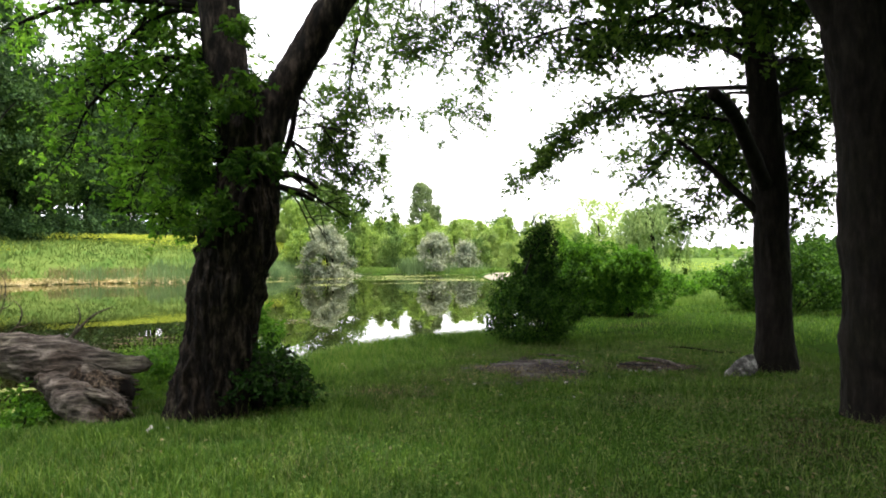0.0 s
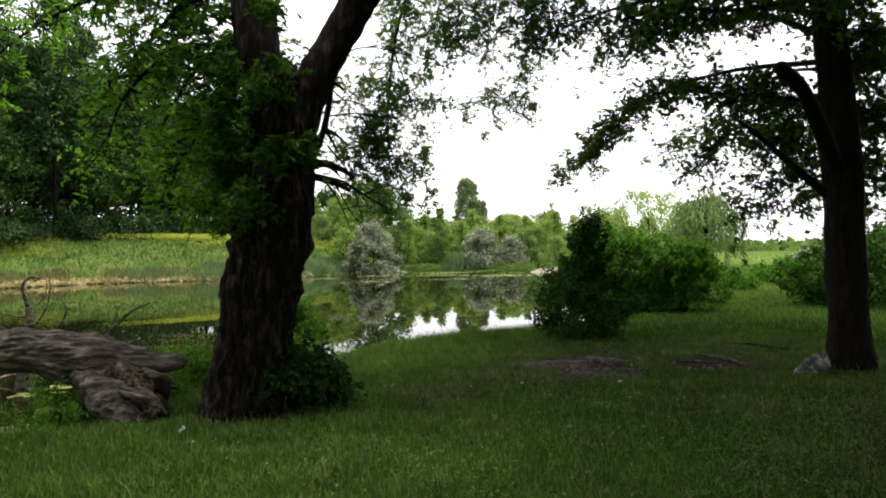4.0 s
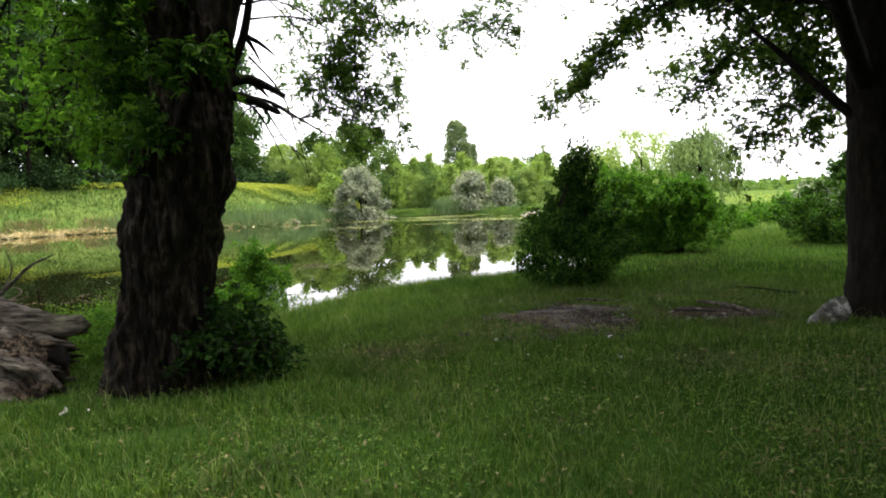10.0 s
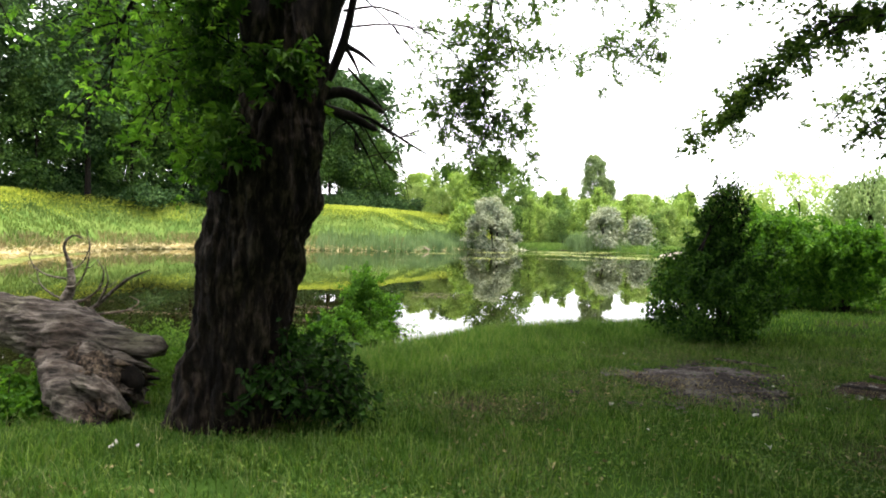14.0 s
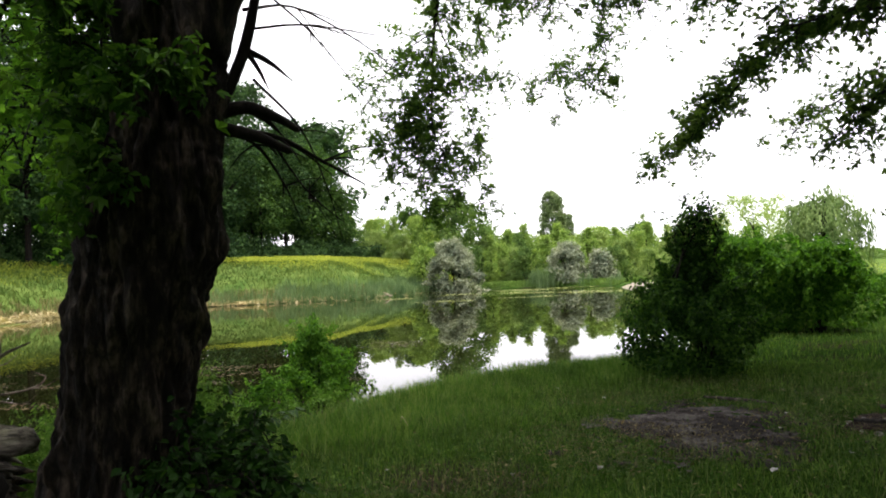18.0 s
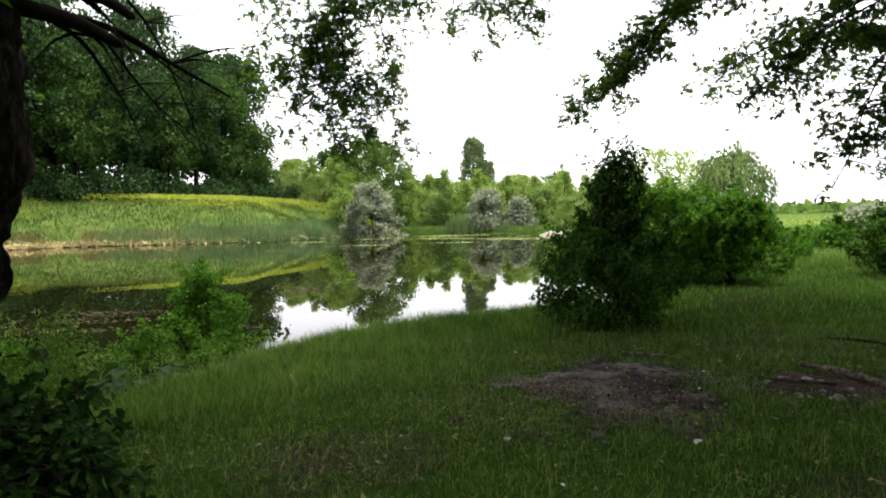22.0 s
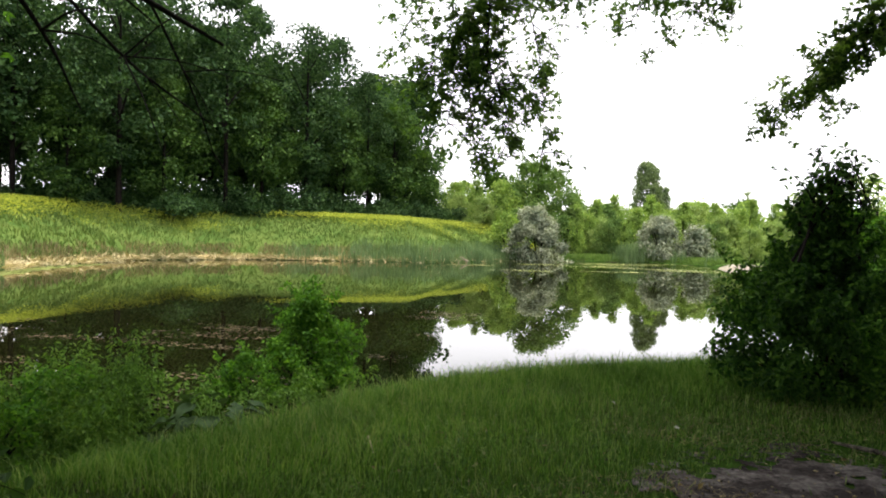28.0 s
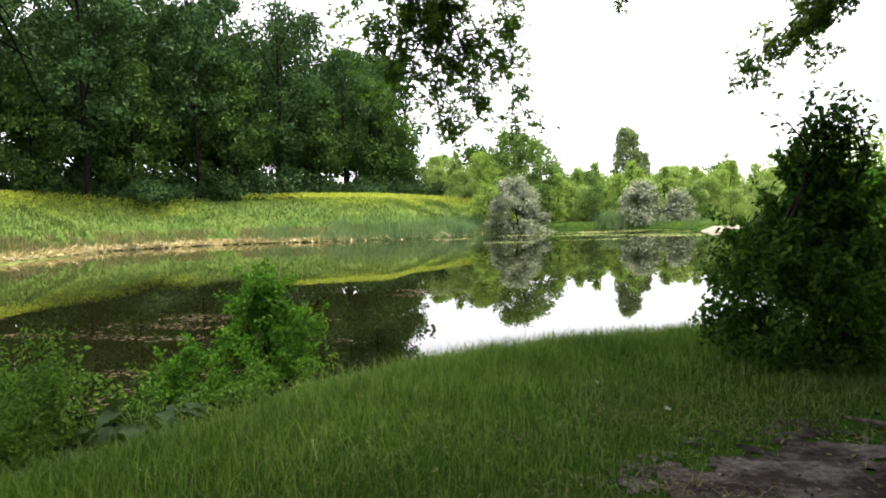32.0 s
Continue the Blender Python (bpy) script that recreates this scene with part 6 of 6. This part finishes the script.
p = np.stack([x, y, np.maximum(land(x, y), WATER) + 0.04 + 0.2 * rng.random(len(x))], 1)
tagged(mesh("dry_reeds", *leaf_mesh(p, rng.normal(size=p.shape) * 0.3 + [0, 0, 1], 0.35 + 0.5 * rng.random(len(p)), 0.14, 0.02), mat=DRY_REED, smooth=False), "pale dry reed stalks washed up along the far shore", "dry reeds", kind="stuff")

x, y = sown(120000, -40, -12, 18, 74)
d = -into_pond(x, y)
keep = (d > 0.6) & (d < 2.4) & (rng.random(len(x)) < smooth(0.42, 0.6, fbm(np.c_[x, y, 0 * x], 0.3, 161, 3)))
x, y = x[keep][:9000], y[keep][:9000]
grass("dry_fringe", "brownish dry grass fringing the far shore", on_land(x, y), 0.25 + 0.45 * rng.random(len(x)), 0.03 + 0.02 * rng.random(len(x)), FRINGE, 0.5)

x, y = sown(26000, -9, 13, 76, 92)
d = -into_pond(x, y)
keep = (d > 0.05) & (d < 6)
x, y = x[keep], y[keep]
grass("bank_grass", "fresh green grass at the head of the pond", on_land(x, y), 0.25 + 0.35 * rng.random(len(x)), 0.05 + 0.03 * rng.random(len(x)), REED, 0.6)
x, y = 2.6 + 0.9 * rng.normal(size=900), 84.6 + 0.5 * rng.normal(size=900)
grass("reed_bed", "tall blue-green reeds beside the silver bush", np.stack([x, y, np.maximum(land(x, y), WATER - 0.1)], 1), 1.5 + 1.0 * rng.random(900), 0.04 + 0.03 * rng.random(900), REED_BLUE, 0.25)

# Weeds along the near water, floating leaves on the shallows.
x, y = sown(9000, -9, -2.2, 7.0, 14.8)
d = -into_pond(x, y)
keep = (d > -1.9) & (d < 0.35) & (rng.random(len(x)) < smooth(0.28, 0.55, fbm(np.c_[x, y, 0 * x], 0.9, 97, 2)) * np.interp(d, [-1.9, -1, 0, 0.9], [0.12, 0.55, 1, 0.7]))
keep &= ~((x < -3.3) & (y < 9.2)) & (np.hypot(x + 3.0, y - 12.1) > 0.75) & ~((x > -3.6) & (y > 12.6) & (y < 13.5))
x, y = x[keep][:1250], y[keep][:1250]
tall = (0.25 + 0.75 * vnoise(np.c_[x, y, 0 * x], 1.3, 98)) * (0.5 + 0.7 * rng.random(len(x))) * np.where((y < 12.4) & (x < -3.5), 1.1, 0.6)
each = 60
u = rng.random((len(x), each)) ** 0.8
a = 6.28 * rng.random((len(x), each))
r = 0.1 * (1.15 - u) * rng.random((len(x), each)) ** 0.5 + 0.02
lean = rng.normal(size=(len(x), 1, 2)) * 0.12
p = np.stack([x[:, None] + r * np.cos(a) + lean[..., 0] * u, y[:, None] + r * np.sin(a) + lean[..., 1] * u, np.maximum(land(x, y), WATER)[:, None] + 0.02 + tall[:, None] * u], -1).reshape(-1, 3)
face = np.stack([0.5 * np.cos(a), 0.5 * np.sin(a), 0.9 + 0 * a], -1).reshape(-1, 3) + rng.normal(size=p.shape) * 0.35
tip = np.stack([np.cos(a), np.sin(a), 0.1 - 0.4 * u], -1).reshape(-1, 3)
tagged(mesh("bank_weeds", *leaf_mesh(p, face, 0.028 + 0.036 * rng.random(len(p)), 0.42, full=True, tip=tip), mat=LEAF_WEED, smooth=False), "tangled green weeds along the water's edge", "weeds", kind="stuff")
grass("weed_stalks", "upright stalks of the weeds by the water", np.stack([x, y, np.maximum(land(x, y), WATER) - 0.02], 1), tall * 1.05, 0.009, LEAF_WEED, 0.15)
x, y = sown(160000, -16, -3, 8, 26)
d = into_pond(x, y)
keep = (d > 0.1) & (rng.random(len(x)) < smooth(0.5, 0.62, fbm(np.c_[x * 0.45, y * 1.3, 0 * x], 0.6, 99, 4) + np.interp(d, [0, 3, 8], [0.05, 0.0, -0.1])))
x, y = x[keep][:5200], y[keep][:5200]
p = np.stack([x, y, 0 * x + WATER + 0.006], 1)
tagged(mesh("floating_algae", *leaf_mesh(p, rng.normal(size=p.shape) * 0.04 + [0, 0, 1], 0.03 + 0.12 * rng.random(len(p)) ** 2, 0.45, 0.0, tip=rng.normal(size=p.shape) * [1, 0.35, 0]), mat=BROWN_ALGAE, smooth=False), "brownish mats of algae and leaves floating on the water", "algae", kind="stuff")
x, y = sown(40000, 18, 60, 45, 92)
keep = fbm(np.c_[x, y, 0 * x], 0.12, 131, 2) > 0.5
x, y = x[keep][:2600], y[keep][:2600]
p = on_land(x, y, 0.3) + np.stack([0 * x, 0 * x, 0.5 * rng.random(len(x))], 1)
tagged(mesh("field_flowers", *leaf_mesh(p, rng.normal(size=p.shape) * 0.5 + [0, -0.4, 1], 0.09 + 0.07 * rng.random(len(p)), 0.8), mat=FLOWER, smooth=False), "yellow bloom in the field beyond the clearing", "flowers", kind="stuff")
x, y = sown(30000, -46, -22, 16, 46)
d = -into_pond(x, y)
keep = (d > -1.8) & (d < 0.2)
x, y = x[keep][:6000], y[keep][:6000]
p = np.stack([x, y, 0 * x + WATER + 0.008], 1)
tagged(mesh("duckweed", *leaf_mesh(p, rng.normal(size=p.shape) * 0.03 + [0, 0, 1], 0.2 + 0.3 * rng.random(len(p)), 0.8, 0.0), mat=FLOAT, smooth=False), "yellow-green duckweed scum along the far shore", "duckweed", kind="stuff")
x, y = sown(30000, -14, 9, 50, 82)
keep = (into_pond(x, y) > 0.5) & (fbm(np.c_[x * 0.35, y, 0 * x], 0.5, 141, 3) > 0.64)
x, y = x[keep][:3000], y[keep][:3000]
p = np.stack([x, y, 0 * x + WATER + 0.008], 1)
tagged(mesh("floating_scum", *leaf_mesh(p, rng.normal(size=p.shape) * 0.03 + [0, 0, 1], 0.15 + 0.3 * rng.random(len(p)), 0.7, 0.0), mat=FLOAT, smooth=False), "thin pale streaks of scum on the far water", "algae", kind="stuff")
x, y = sown(40000, -11, -3.6, 6.8, 13)
d = into_pond(x, y)
keep = (d > 0.0) & (d < 4.0) & (x < -4.6) & (fbm(np.c_[x * 0.6, y, 0 * x], 0.9, 151, 3) > 0.52)
x, y = x[keep][:5000], y[keep][:5000]
p = np.stack([x, y, 0 * x + WATER + 0.012], 1)
tagged(mesh("shore_duckweed", *leaf_mesh(p, rng.normal(size=p.shape) * 0.03 + [0, 0, 1], 0.05 + 0.12 * rng.random(len(p)), 0.8, 0.0), mat=FLOAT, smooth=False), "yellow-green duckweed mats by the near bank", "duckweed", kind="stuff")
